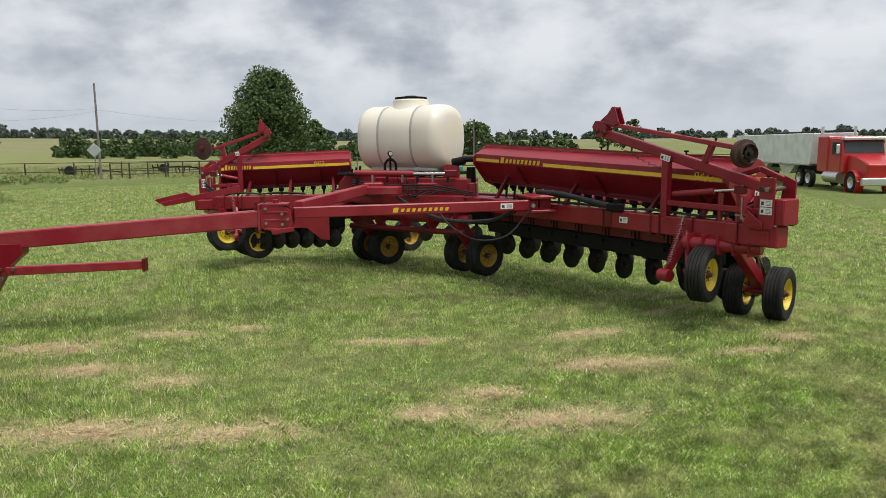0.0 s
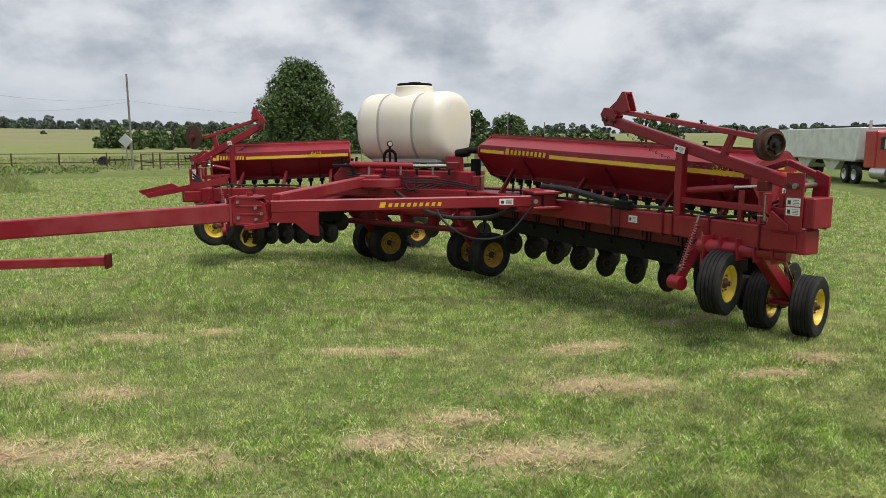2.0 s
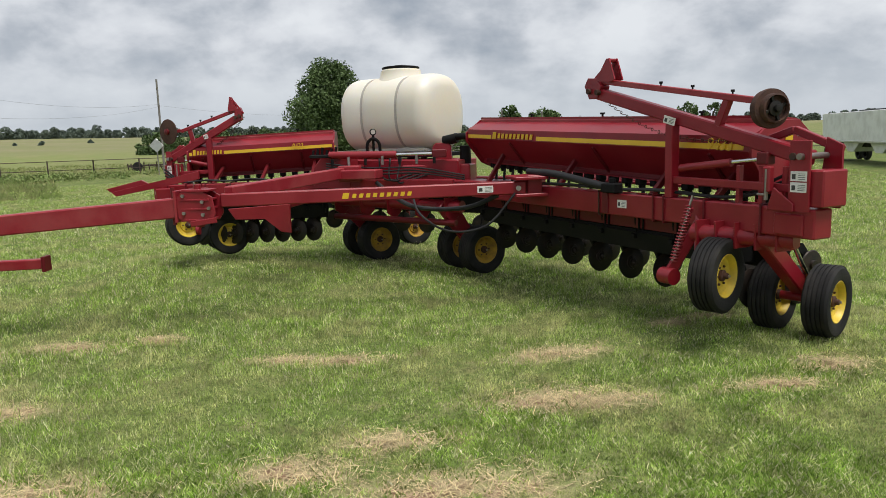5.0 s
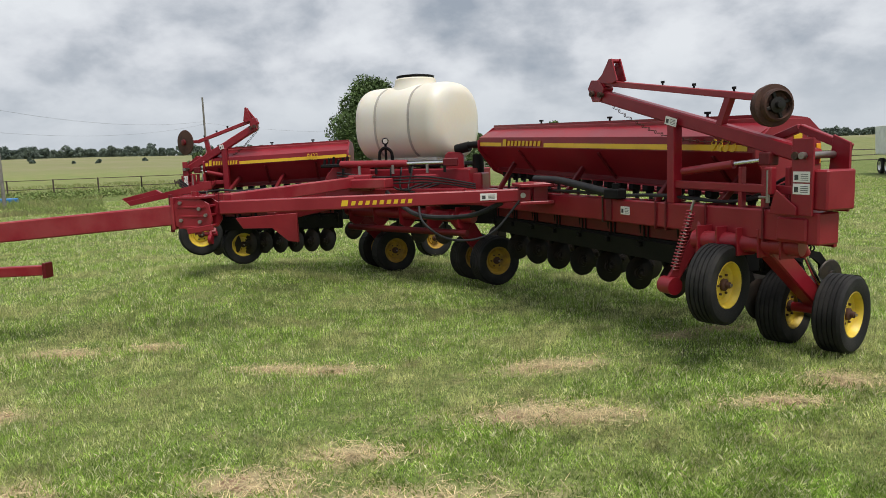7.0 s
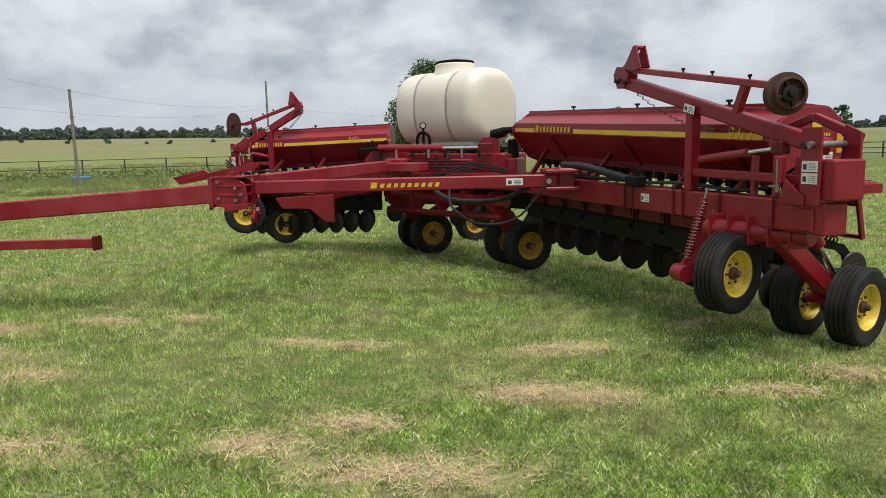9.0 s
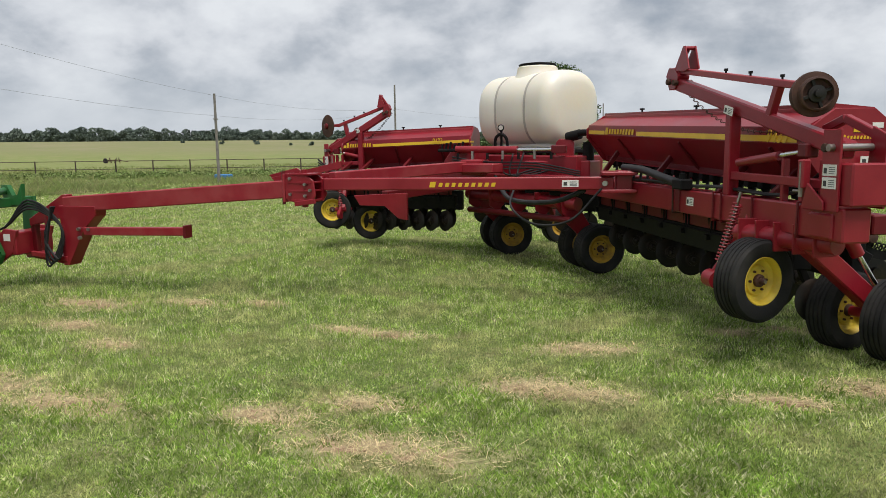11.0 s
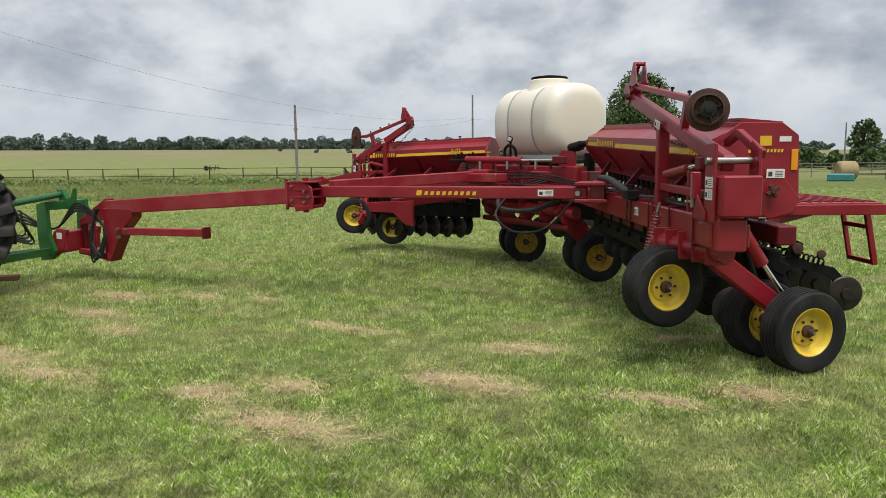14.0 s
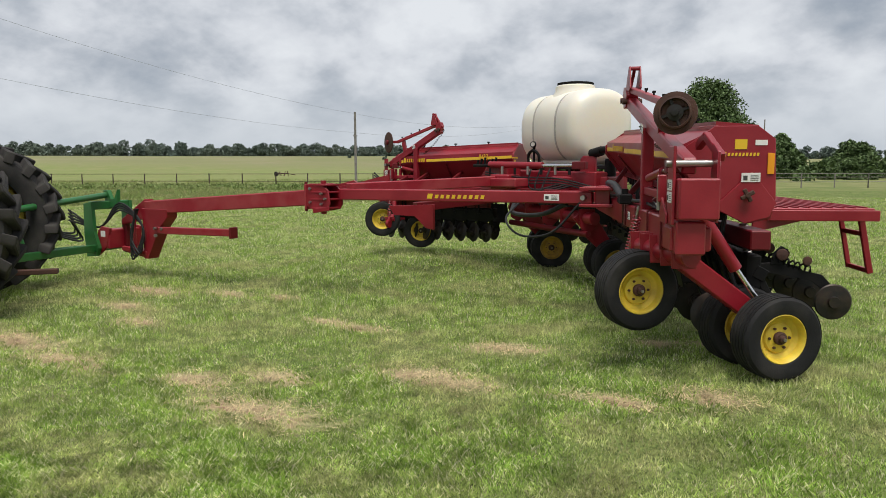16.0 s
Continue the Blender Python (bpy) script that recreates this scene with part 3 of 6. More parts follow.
def seed_wing(root, side, span, lead, mast_off, wheel_off, wheel_k):
    """side 1: rear on +y of the frame; -1: mirrored. span scales lengths along the wing; lead, mast_off and wheel_off move toolbar, marker mast and wheels to the rear."""
    def H(u, r, z):
        return Vector((u * span, side * r, z))

    def F(u, r, z):
        return Vector((u * span, side * (r + lead), z))

    def A(u, r, z):
        return Vector((u * span, side * (r + mast_off), z))

    def W(u, r, z):
        return Vector((u * wheel_k, side * (r + wheel_off), z))

    X, Y, Zv = Vector((1, 0, 0)), Vector((0, side, 0)), Vector((0, 0, 1))
    tilt = 0.036 if side > 0 else 0.014
    # hopper body: a shell with a crease along its front, set between end plates
    prof = [(0.42, 2.06), (0.36, 2.035), (0.195, 1.955), (0.190, 1.825), (0.46, 1.51), (0.46, 1.455), (0.68, 1.455), (0.84, 1.62), (0.84, 1.95), (0.74, 2.05)]
    bm = bmesh.new()
    u0, u1 = -3.72, 1.43
    cols = []
    for u in (u0, -3.05, -1.5, 0.0, u1):
        cols.append([bm.verts.new(H(u, r, z - tilt * (u - 1.4))) for r, z in prof])
    for a, b in zip(cols, cols[1:]):
        for i in range(len(prof)):
            j = (i + 1) % len(prof)
            bm.faces.new((a[i], a[j], b[j], b[i]))
    bm.faces.new(cols[0]), bm.faces.new(cols[-1][::-1])
    hopper = part("seed_hopper", bm, RED, root, "dark red painted steel seed hopper")
    bm = bmesh.new()
    beam_bm(H(u0, 0.45, 2.075 - tilt * (u0 - 1.4)), H(u1, 0.45, 2.075), 0.05, 0.045, 0.006, bm)
    lid = [H(u0, 0.43, 2.095 - tilt * (u0 - 1.4)), H(u1, 0.43, 2.095)]
    part("rim", bm, RED_FADED, hopper)
    bm = bmesh.new()
    a, b = lid
    k = side
    vs = [a, b, b + Vector((0, 0.32 * k, -0.03)), a + Vector((0, 0.32 * k, -0.03))]
    low = [bm.verts.new(v) for v in vs]
    top = [bm.verts.new(v + Vector((0, 0, 0.03))) for v in vs]
    bm.faces.new(low), bm.faces.new(top[::-1])
    for i in range(4):
        bm.faces.new((low[i], low[(i + 1) % 4], top[(i + 1) % 4], top[i]))
    part("lid", bm, RED, hopper)
    for u in (-2.4, -0.9, 0.6):
        p = H(u, 0.47, 2.12 - tilt * (u - 1.4))
        part("latch", tube_bm(p + Vector((0, 0, 0.03)), p + Vector((0, 0, 0.05)), 0.03, None, 10, tube_bm(p, p + Vector((0, 0, 0.05)), 0.012, None, 8)), BLACK, hopper)
    # end plates
    for u, t in ((u1 + 0.012, 0.03), (u0 - 0.012, 0.03)):
        dz = -tilt * (u - 1.4)
        out = [(0.30, 2.0 + dz), (0.42, 2.09 + dz), (0.74, 2.09 + dz), (0.87, 1.99 + dz), (0.89, 1.54 + dz), (0.86, 1.38 + dz), (0.70, 1.34 + dz), (0.42, 1.46 + dz), (0.17, 1.78 + dz), (0.17, 1.91 + dz)]
        pl = part("end_plate", prism_bm([(r, z) for r, z in out], H(u, 0, 0), Y, Zv, t), RED, hopper)
        if u > 0:
            part("gusset", prism_bm([(0.42, 1.46), (0.70, 1.74), (0.89, 1.50), (0.84, 1.39), (0.66, 1.34)], H(u, 0, 0) + X * 0.03, Y, Zv, 0.02), RED, hopper)
            part("knob", box_bm((-0.055, -0.016, 0.04), (0.055, 0.016, 0.065), 0.006, box_bm((-0.016, -0.055, 0.04), (0.016, 0.055, 0.065), 0.006, lathe_bm([(0, 0), (0.018, 0), (0.018, 0.075), (0, 0.075)], Matrix(), 8)), Matrix()), RUST, hopper).matrix_local = Matrix.Translation(H(u, 0.66, 1.56) + X * 0.03) @ pose(0, 0, 0, 0, 90, 0) @ pose(0, 0, 0, 0, 0, 30)
            fr = face_frame(H(u, 0.48, 1.855) + X * 0.016, Y, X) if side > 0 else face_frame(H(u, 0.78, 1.855) + X * 0.016, -Y, X)
            logo_bars(hopper, fr, 0.28, 0.035, 9, STRIPE)
            box = box_bm((0.09, 0.055, 0), (0.18, 0.13, 0.004), 0, None, fr)
            part("emblem", box, STRIPE, hopper)
            sticker(hopper, face_frame(H(u, 0.72 if side > 0 else 0.82, 1.94) + X * 0.016, Y * side, X), 0.09, 0.04, False)
            sticker(hopper, face_frame(H(u, 0.62 if side > 0 else 0.8, 1.66) + X * 0.042, Y * side, X), 0.14, 0.07)
            part("reflector", box_bm((0, 0, 0), (0.05, 0.16, 0.01), 0.002, None, face_frame(H(u, 0.815, 1.72) + X * 0.016, Y, X)), ORANGE, hopper)
        else:
            fr = face_frame(H(u, 0.72 if side > 0 else 0.36, 1.86 + dz) - X * 0.017, Y * (-1 if side > 0 else -1), -X)
            logo_bars(hopper, fr, 0.26, 0.035, 9, STRIPE)
            part("emblem", box_bm((0.09, 0.055, 0), (0.17, 0.13, 0.004), 0, None, fr), STRIPE, hopper)
    # yellow stripe along the front crease, lettering and number
    n_out = -Y
    for ends in (((-3.68, -3.0), (-1.86, 1.36)) if side > 0 else ((-3.68, 0.16), (1.28, 1.38))):
        bm = bmesh.new()
        strip = []
        for u in ends:
            dz = -tilt * (u - 1.4)
            strip.append((bm.verts.new(H(u, 0.187, 1.885 + dz)), bm.verts.new(H(u, 0.184, 1.835 + dz))))
        for a, b in zip(strip, strip[1:]):
            bm.faces.new((a[0], a[1], b[1], b[0]))
        part("stripe", bm, STRIPE, hopper, "yellow stripe decal")
    left_to_right = X if side > 0 else -X
    dirx = (left_to_right * 1.0 + Vector((0, 0, -tilt * (1 if side > 0 else -1)))).normalized()
    start = -2.95 if side > 0 else 1.25
    kz = -tilt * (start - 1.4)
    fr = face_frame(H(start, 0.188, 1.838 + kz) + n_out * 0.008, dirx, n_out)
    logo_bars(hopper, fr, 1.05 * (span if side < 0 else 1) * 1.0, 0.09, 9, STRIPE)
    start = 0.95 if side > 0 else -2.25
    kz = -tilt * (start - 1.4)
    fr = face_frame(H(start, 0.19, 1.83 + kz) + n_out * 0.014, dirx, n_out)
    text_part("number", "9433", 0.15, fr @ Matrix.Diagonal((1.0 if side > 0 else 0.62, 1, 1, 1)), STRIPE, hopper)
    # flange and ribs along the hopper's lower front
    bm = bmesh.new()
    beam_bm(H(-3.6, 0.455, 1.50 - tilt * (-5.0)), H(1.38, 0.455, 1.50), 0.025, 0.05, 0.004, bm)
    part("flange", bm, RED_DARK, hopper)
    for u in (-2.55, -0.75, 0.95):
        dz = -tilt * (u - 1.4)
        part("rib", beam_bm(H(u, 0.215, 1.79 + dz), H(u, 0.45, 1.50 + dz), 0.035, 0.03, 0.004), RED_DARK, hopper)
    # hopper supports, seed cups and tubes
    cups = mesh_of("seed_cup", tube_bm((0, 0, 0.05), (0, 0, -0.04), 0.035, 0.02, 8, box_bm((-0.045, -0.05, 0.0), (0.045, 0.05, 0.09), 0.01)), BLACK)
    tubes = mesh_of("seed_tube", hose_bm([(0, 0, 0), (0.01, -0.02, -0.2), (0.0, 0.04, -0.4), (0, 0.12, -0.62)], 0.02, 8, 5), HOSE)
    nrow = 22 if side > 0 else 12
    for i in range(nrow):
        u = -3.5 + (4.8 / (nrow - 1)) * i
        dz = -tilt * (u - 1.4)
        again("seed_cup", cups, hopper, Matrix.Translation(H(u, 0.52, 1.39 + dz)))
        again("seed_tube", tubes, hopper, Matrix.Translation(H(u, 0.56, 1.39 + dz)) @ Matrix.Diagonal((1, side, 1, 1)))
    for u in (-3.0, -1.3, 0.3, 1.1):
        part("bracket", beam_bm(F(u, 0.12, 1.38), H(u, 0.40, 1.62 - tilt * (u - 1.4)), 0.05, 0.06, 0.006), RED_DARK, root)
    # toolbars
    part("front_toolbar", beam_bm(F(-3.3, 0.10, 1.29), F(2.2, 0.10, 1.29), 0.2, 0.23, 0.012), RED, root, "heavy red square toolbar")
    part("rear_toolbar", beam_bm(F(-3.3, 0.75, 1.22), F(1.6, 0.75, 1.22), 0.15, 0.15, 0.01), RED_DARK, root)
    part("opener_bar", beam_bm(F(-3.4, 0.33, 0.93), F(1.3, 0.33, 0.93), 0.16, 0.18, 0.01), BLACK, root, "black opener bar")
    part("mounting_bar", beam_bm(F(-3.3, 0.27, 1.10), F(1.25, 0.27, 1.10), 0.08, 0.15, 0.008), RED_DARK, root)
    part("shield", prism_bm([(0.22, 0.99), (0.235, 0.99), (0.275, 0.80), (0.26, 0.80)], F(-1.05, 0, 0), Y, Zv, 4.7 * span, 0.003), BLACK, root, "black sheet shield along the openers")
    part("opener_bar", beam_bm(F(-3.4, 0.80, 0.90), F(1.3, 0.80, 0.90), 0.12, 0.34, 0.01), BLACK, root)
    hang = mesh_of("hanger", tube_bm((0.0, -0.02, 0.3), (0, 0.02, 0.0), 0.014, None, 6, box_bm((-0.03, -0.05, 0), (0.03, 0.03, 0.05), 0.005)), BLACK)
    ubolt = mesh_of("u_bolt", hose_bm([(-0.03, 0, 0.0), (-0.03, 0, 0.16), (0.03, 0, 0.16), (0.03, 0, 0.0)], 0.009, 6, 3), BLACK)
    n_op = 9
    turn = Matrix() if side > 0 else pose(0, 0, 0, 0, 0, 58)
    for i in range(n_op):
        u = -3.25 + 4.4 * i / (n_op - 1)
        for k_, r in enumerate((0.38, 0.85)):
            m = Matrix.Translation(F(u + 0.12 * k_, r, 0.9)) @ turn @ Matrix.Diagonal((1, side, 1, 1))
            op = again("opener", OPENER[0], root, m)
            again("disc_blade", OPENER[1], op, Matrix())
            again("boot", OPENER[2], op, Matrix())
        again("hanger", hang, root, Matrix.Translation(F(u - 0.1, 0.24, 0.92)))
        again("u_bolt", ubolt, root, Matrix.Translation(F(u, 0.22, 1.02)))
    # press wheels and chain sprockets at the outer rear
    for i in range(9 if side > 0 else 4):
        u = 1.0 - 0.5 * i
        part("press_arm", prism_bm([(0.9, 0.97), (1.08, 0.98), (1.2, 0.93), (1.44, 0.88), (1.53, 0.78), (1.51, 0.66), (1.46, 0.64), (1.44, 0.77), (1.36, 0.83), (1.15, 0.87), (0.9, 0.90)], F(u, 0, 0), Y, Zv, 0.03), BLACK, root)
        part("press_disc", lathe_bm([(0, -0.012), (0.14, -0.01), (0.15, 0), (0.14, 0.01), (0.05, 0.02), (0.045, 0.045), (0, 0.045)], Matrix.Translation(F(u + 0.05, 1.52, 0.66)) @ pose(0, 0, 0, 0, 90, 0), 30), DISC, root)
        part("sprocket", lathe_bm([(0, 0), (0.045, 0), (0.05, 0.012), (0.045, 0.024), (0.02, 0.03), (0, 0.03)], Matrix.Translation(F(u + 0.04, 1.1 + 0.06 * (i % 2), 1.05)) @ pose(0, 0, 0, 0, 90, 0), 14), RUST, root)
        part("press_spring", spring_bm(F(u, 1.02, 1.02), F(u, 1.36, 0.92), 0.028, 8, 0.008), BLACK, root)
        part("press_bracket", prism_bm([(1.02, 0.96), (1.14, 0.97), (1.16, 1.09), (1.1, 1.12), (1.04, 1.06)], F(u + 0.015, 0, 0), Y, Zv, 0.02), BLACK, root)
        part("sprocket", lathe_bm([(0, 0), (0.035, 0), (0.04, 0.012), (0.035, 0.024), (0.0, 0.03)], Matrix.Translation(F(u + 0.04, 1.3, 1.0)) @ pose(0, 0, 0, 0, 90, 0), 12), RUST, root)
    part("ribbed_tube", spring_bm(H(1.1, 0.75, 1.42), H(1.1, 0.82, 1.0), 0.03, 14, 0.009), STEEL, root)
    # clamp straps round the toolbar, weld plates and a hanging pin latch
    for u in (-0.35, 0.48, 0.62, 1.12, 1.72):
        bm = bmesh.new()
        for a_, b_ in ((F(u, -0.012, 1.16), F(u, -0.012, 1.42)), (F(u, -0.012, 1.415), F(u, 0.215, 1.415)), (F(u, -0.012, 1.165), F(u, 0.215, 1.165))):
            beam_bm(a_, b_, 0.016, 0.014, 0.003, bm)
        part("clamp", bm, RED_DARK if u > 0 else RUST, root)
    part("weld_plate", prism_bm([(-0.30, 1.19), (-0.20, 1.19), (-0.20, 1.40), (-0.30, 1.40)], F(0, -0.005, 0), X * span, Zv, 0.014), RED_DARK, root)
    part("arm_gusset", prism_bm([(1.86, 1.56), (2.04, 1.44), (2.04, 1.38), (1.80, 1.38)], A(0, -0.035, 0), X * span, Zv, 0.016), RED, root)
    bm = tube_bm(A(1.80, -0.05, 1.70), A(1.80, -0.05, 1.46), 0.014, None, 8)
    tube_bm(A(1.80, -0.05, 1.50), A(1.72, -0.05, 1.50), 0.010, None, 8, bm)
    part("lock_pin", bm, STEEL, root)
    part("pin_holder", box_bm((-0.035, -0.03, 0), (0.035, 0.03, 0.20), 0.008, None, Matrix.Translation(A(1.80, -0.03, 1.52))), RED, root)
    for u, z in ((-0.50, 2.46), (-0.36, 2.44), (2.02, 1.80)):
        part("pin", tube_bm(A(u, -0.045, z), A(u, 0.15, z), 0.028, None, 12), RUST, root)
    # lift arm with the folded row marker
    part("lift_arm", beam_bm(A(-0.52, 0.05, 2.46), A(2.08, 0.10, 1.78), 0.10, 0.118, 0.012), RED, root, "long red square lift arm")
    part("marker_head", prism_bm([(-0.60, 2.52), (-0.52, 2.38), (-0.38, 2.38), (-0.32, 2.50), (-0.40, 2.585), (-0.54, 2.60)], A(0, 0.05, 0), X * span, Zv, 0.12), RED, root)
    bm = bmesh.new()
    for dr in (-0.05, 0.05):
        prism_bm([(-0.42, 2.56), (-0.24, 2.77), (-0.19, 2.77), (-0.10, 2.55), (-0.2, 2.53)], A(0, 0.05 + dr, 0), X * span, Zv, 0.014, 0.003, bm)
    tube_bm(A(-0.215, 0.0, 2.75), A(-0.215, 0.1, 2.75), 0.02, None, 10, bm)
    beam_bm(A(-0.24, 0.05, 2.74), A(-0.62, 0.05, 2.50), 0.03, 0.03, 0.004, bm)
    part("marker_bracket", bm, RED, root)
    part("marker_tube", beam_bm(A(-0.40, 0.05, 2.56), A(1.60, 0.05, 2.24), 0.055, 0.055, 0.006), RED_FADED, root)
    for u in (0.5, 0.9, 1.35):
        z = 2.56 - 0.16 * (u + 0.40)
        bm = tube_bm(A(u, 0.05, z), A(u, 0.05, z + 0.06), 0.008, None, 6)
        tube_bm(A(u, 0.05, z + 0.045), A(u, 0.05, z + 0.065), 0.017, None, 6, bm)
        part("bolt", bm, BLACK, root)
    part("strut", beam_bm(A(1.2, 0.06, 2.05), A(1.30, 0.06, 2.27), 0.06, 0.07, 0.006), RED, root)
    if side > 0:
        dm = Matrix.Translation(A(1.74, 0.06, 2.17)) @ Vector((0.98, -0.25, 0.0)).to_track_quat("Z", "Y").to_matrix().to_4x4()
        drum = part("marker_disc", lathe_bm([(0.0, -0.08), (0.15, -0.075), (0.158, -0.03), (0.155, 0.0), (0.12, 0.005), (0.115, 0.055), (0.103, 0.06), (0.097, 0.02), (0, 0.015)], dm, 36), RUST, root, "rusty round marker disc with hub")
        hubm = lathe_bm([(0.06, 0.015), (0.06, 0.045), (0.03, 0.05), (0.028, 0.085), (0, 0.09)], dm, 14)
        for a in range(4):
            box_bm((0.05, -0.012, 0.018), (0.10, 0.012, 0.04), 0.003, hubm, dm @ pose(0, 0, 0, 0, 0, 90 * a + 20))
        part("hub", hubm, DISC, drum)
    else:
        dm = Matrix.Translation(A(2.05, 0.06, 2.24)) @ Vector((0.55, 0.83, 0.0)).to_track_quat("Z", "Y").to_matrix().to_4x4()
        drum = part("marker_disc", lathe_bm([(0.0, -0.03), (0.20, -0.012), (0.205, 0.0), (0.2, 0.006), (0.06, 0.02), (0, 0.02)], dm, 36), RUST, root, "rusty round marker disc")
        part("hub", lathe_bm([(0.05, 0.0), (0.05, 0.05), (0.02, 0.06), (0, 0.06)], dm, 12), RED_DARK, drum)
        part("marker_tube", beam_bm(A(1.55, 0.05, 2.25), A(2.05, 0.06, 2.24), 0.05, 0.05, 0.005), RED_FADED, root)
    # posts, rails and hydraulic cylinder
    part("post", beam_bm(A(0.66, 0.05, 1.40), A(0.66, 0.05, 2.12), 0.10, 0.09, 0.008, None, (1, 0, 0)), RED, root)
    part("rail", beam_bm(A(0.66, 0.05, 1.57), A(2.02, 0.05, 1.55), 0.06, 0.065, 0.006), RED, root)
    for u in (1.45, 1.68, 1.9):
        part("upright", beam_bm(A(u, 0.05, 1.38), A(u, 0.05, 1.72), 0.05, 0.04, 0.005, None, (1, 0, 0)), RED, root)
    cyl = part("hydraulic_cylinder", tube_bm(A(0.78, 0.05, 1.68), A(1.35, 0.06, 1.74), 0.035), RED, root)
    part("piston_rod", tube_bm(A(1.33, 0.06, 1.74), A(1.72, 0.07, 1.78), 0.018), CHROME, cyl)
    part("clevis", box_bm((-0.06, -0.05, -0.05), (0.05, 0.05, 0.05), 0.01, None, Matrix.Translation(A(1.7, 0.06, 1.78))), RED_DARK, cyl)
    # end tower
    tw = part("end_tower", box_bm(A(2.12, 0.0, 1.42), A(2.26, 0.27, 1.70), 0.012), RED, root, "red end box on the toolbar")
    part("side_plate", prism_bm([(1.98, 1.38), (2.16, 1.38), (2.16, 1.92), (1.98, 1.92)], A(0, -0.015, 0), X * span, Zv, 0.02), RED, tw)
    part("side_plate", prism_bm([(2.02, 1.40), (2.22, 1.40), (2.22, 1.88), (2.08, 1.94)], A(0, 0.26, 0), X * span, Zv, 0.02), RED, tw)
    part("pin", tube_bm(A(2.09, -0.06, 1.80), A(2.09, 0.30, 1.80), 0.025), STEEL, tw)
    for k_ in range(2):
        sticker(tw, face_frame(A(2.0 if side > 0 else 2.14, -0.026, 1.53 + 0.085 * k_), X * side, -Y), 0.14 * (1 if side > 0 else span), 0.075)
    sticker(root, face_frame(A(0.60 if side > 0 else 0.78, -0.008, 2.10) + Vector((0, 0, 0.0)), Vector((side, 0, -0.25 * side)), -Y), 0.15 * (1 if side > 0 else span), 0.07)
    bm = beam_bm(A(1.55, 0.28, 1.93), A(1.78, 0.28, 2.0), 0.05, 0.06, 0.006)
    beam_bm(A(1.78, 0.28, 2.0), A(2.2, 0.28, 1.84), 0.05, 0.06, 0.006, bm)
    part("fold_link", bm, RED, root)
    # chain from the marker head down the arm
    bm = bmesh.new()
    for i in range(42):
        t = i / 41
        p = A(-0.58 + 1.9 * t, 0.13, 2.44 - 0.52 * t - 0.16 * math.sin(math.pi * t))
        lathe_bm([(0.014, -0.004), (0.02, 0), (0.014, 0.004), (0.010, 0), (0.014, -0.004)], Matrix.Translation(p) @ pose(0, 0, 0, 90 if i % 2 else 0, 0, 0), 6, bm)
    part("chain", bm, RUST, root, "rusty chain")
    # wheels
    out = Vector((math.cos(radians(17)), math.sin(radians(17)), 0)) if side > 0 else (LEFT.to_3x3().inverted() @ Vector((0.52, -0.85, 0))).normalized()
    fw = W(1.40, -0.13, 0.80)
    wheel(root, fw, out, 0.32, 0.23, None, 0.57)
    bm = beam_bm(fw + Vector((-0.2, 0, 0)), F(1.0, 0.08, 1.28) if side > 0 else W(1.0, 0.1, 1.2), 0.09, 0.12, 0.01)
    tube_bm(W(0.83, -0.2, 0.72), W(0.98, -0.2, 0.72), 0.075, None, 20, bm)
    beam_bm(W(0.9, -0.2, 0.72), W(1.05, 0.06, 1.25), 0.05, 0.10, 0.01, bm)
    tube_bm(fw + Vector((-0.26, 0, 0)), fw, 0.035, None, 12, bm)
    part("wheel_arm", bm, RED, root)
    part("spring", spring_bm(W(1.03, -0.08, 1.36), W(0.93, -0.17, 0.86), 0.032, 18, 0.008), RED_FADED, root, "red coil spring")
    part("spring_rod", tube_bm(W(1.05, -0.07, 1.45), W(0.90, -0.2, 0.72), 0.012), STEEL, root)
    rw = W(1.72, 0.85, 0.51) if side > 0 else fw + LEFT.to_3x3().inverted() @ Vector((0.40, 0.66, -0.25))
    wheel(root, rw, out, 0.32, 0.23, None, 0.57)
    wheel(root, rw - out * (0.46 if side > 0 else 0.4), out, 0.32, 0.23, None, 0.57)
    piv = W(1.75, 0.12, 1.13)
    bm = beam_bm(piv - out * 0.1, W(1.49, 0.80, 0.60), 0.12, 0.15, 0.012)
    tube_bm(rw - out * 0.5, rw, 0.04, None, 14, bm)
    part("transport_arm", bm, RED, root, "red swing arm of the transport wheels")
    bm = tube_bm(piv - out * 0.7, piv + out * 0.18, 0.075, None, 24)
    for k_ in range(5):
        prism_bm([(-0.09, -0.10), (0.09, -0.10), (0.10, 0.12), (-0.10, 0.12)], piv - out * (0.6 - 0.17 * k_), Y, Zv, 0.02, 0.003, bm)
    part("pivot_tube", bm, RED, root)
    part("end_bracket", box_bm((-0.1, -0.14, 0.0), (0.16, 0.14, 0.17), 0.012, None, Matrix.Translation(piv + Vector((0.2, 0, 0.06)))), RED, root)
    sticker(root, face_frame(piv + Vector((0.363, -0.05 * side if side > 0 else 0.06, 0.13)), Y * side, X), 0.06, 0.055, True)
    c = part("hydraulic_cylinder", tube_bm(W(1.62, 0.30, 1.42), W(1.58, 0.58, 1.0), 0.05), RED, root)
    part("piston_rod", tube_bm(W(1.585, 0.57, 1.02), W(1.56, 0.80, 0.70), 0.02), CHROME, c)
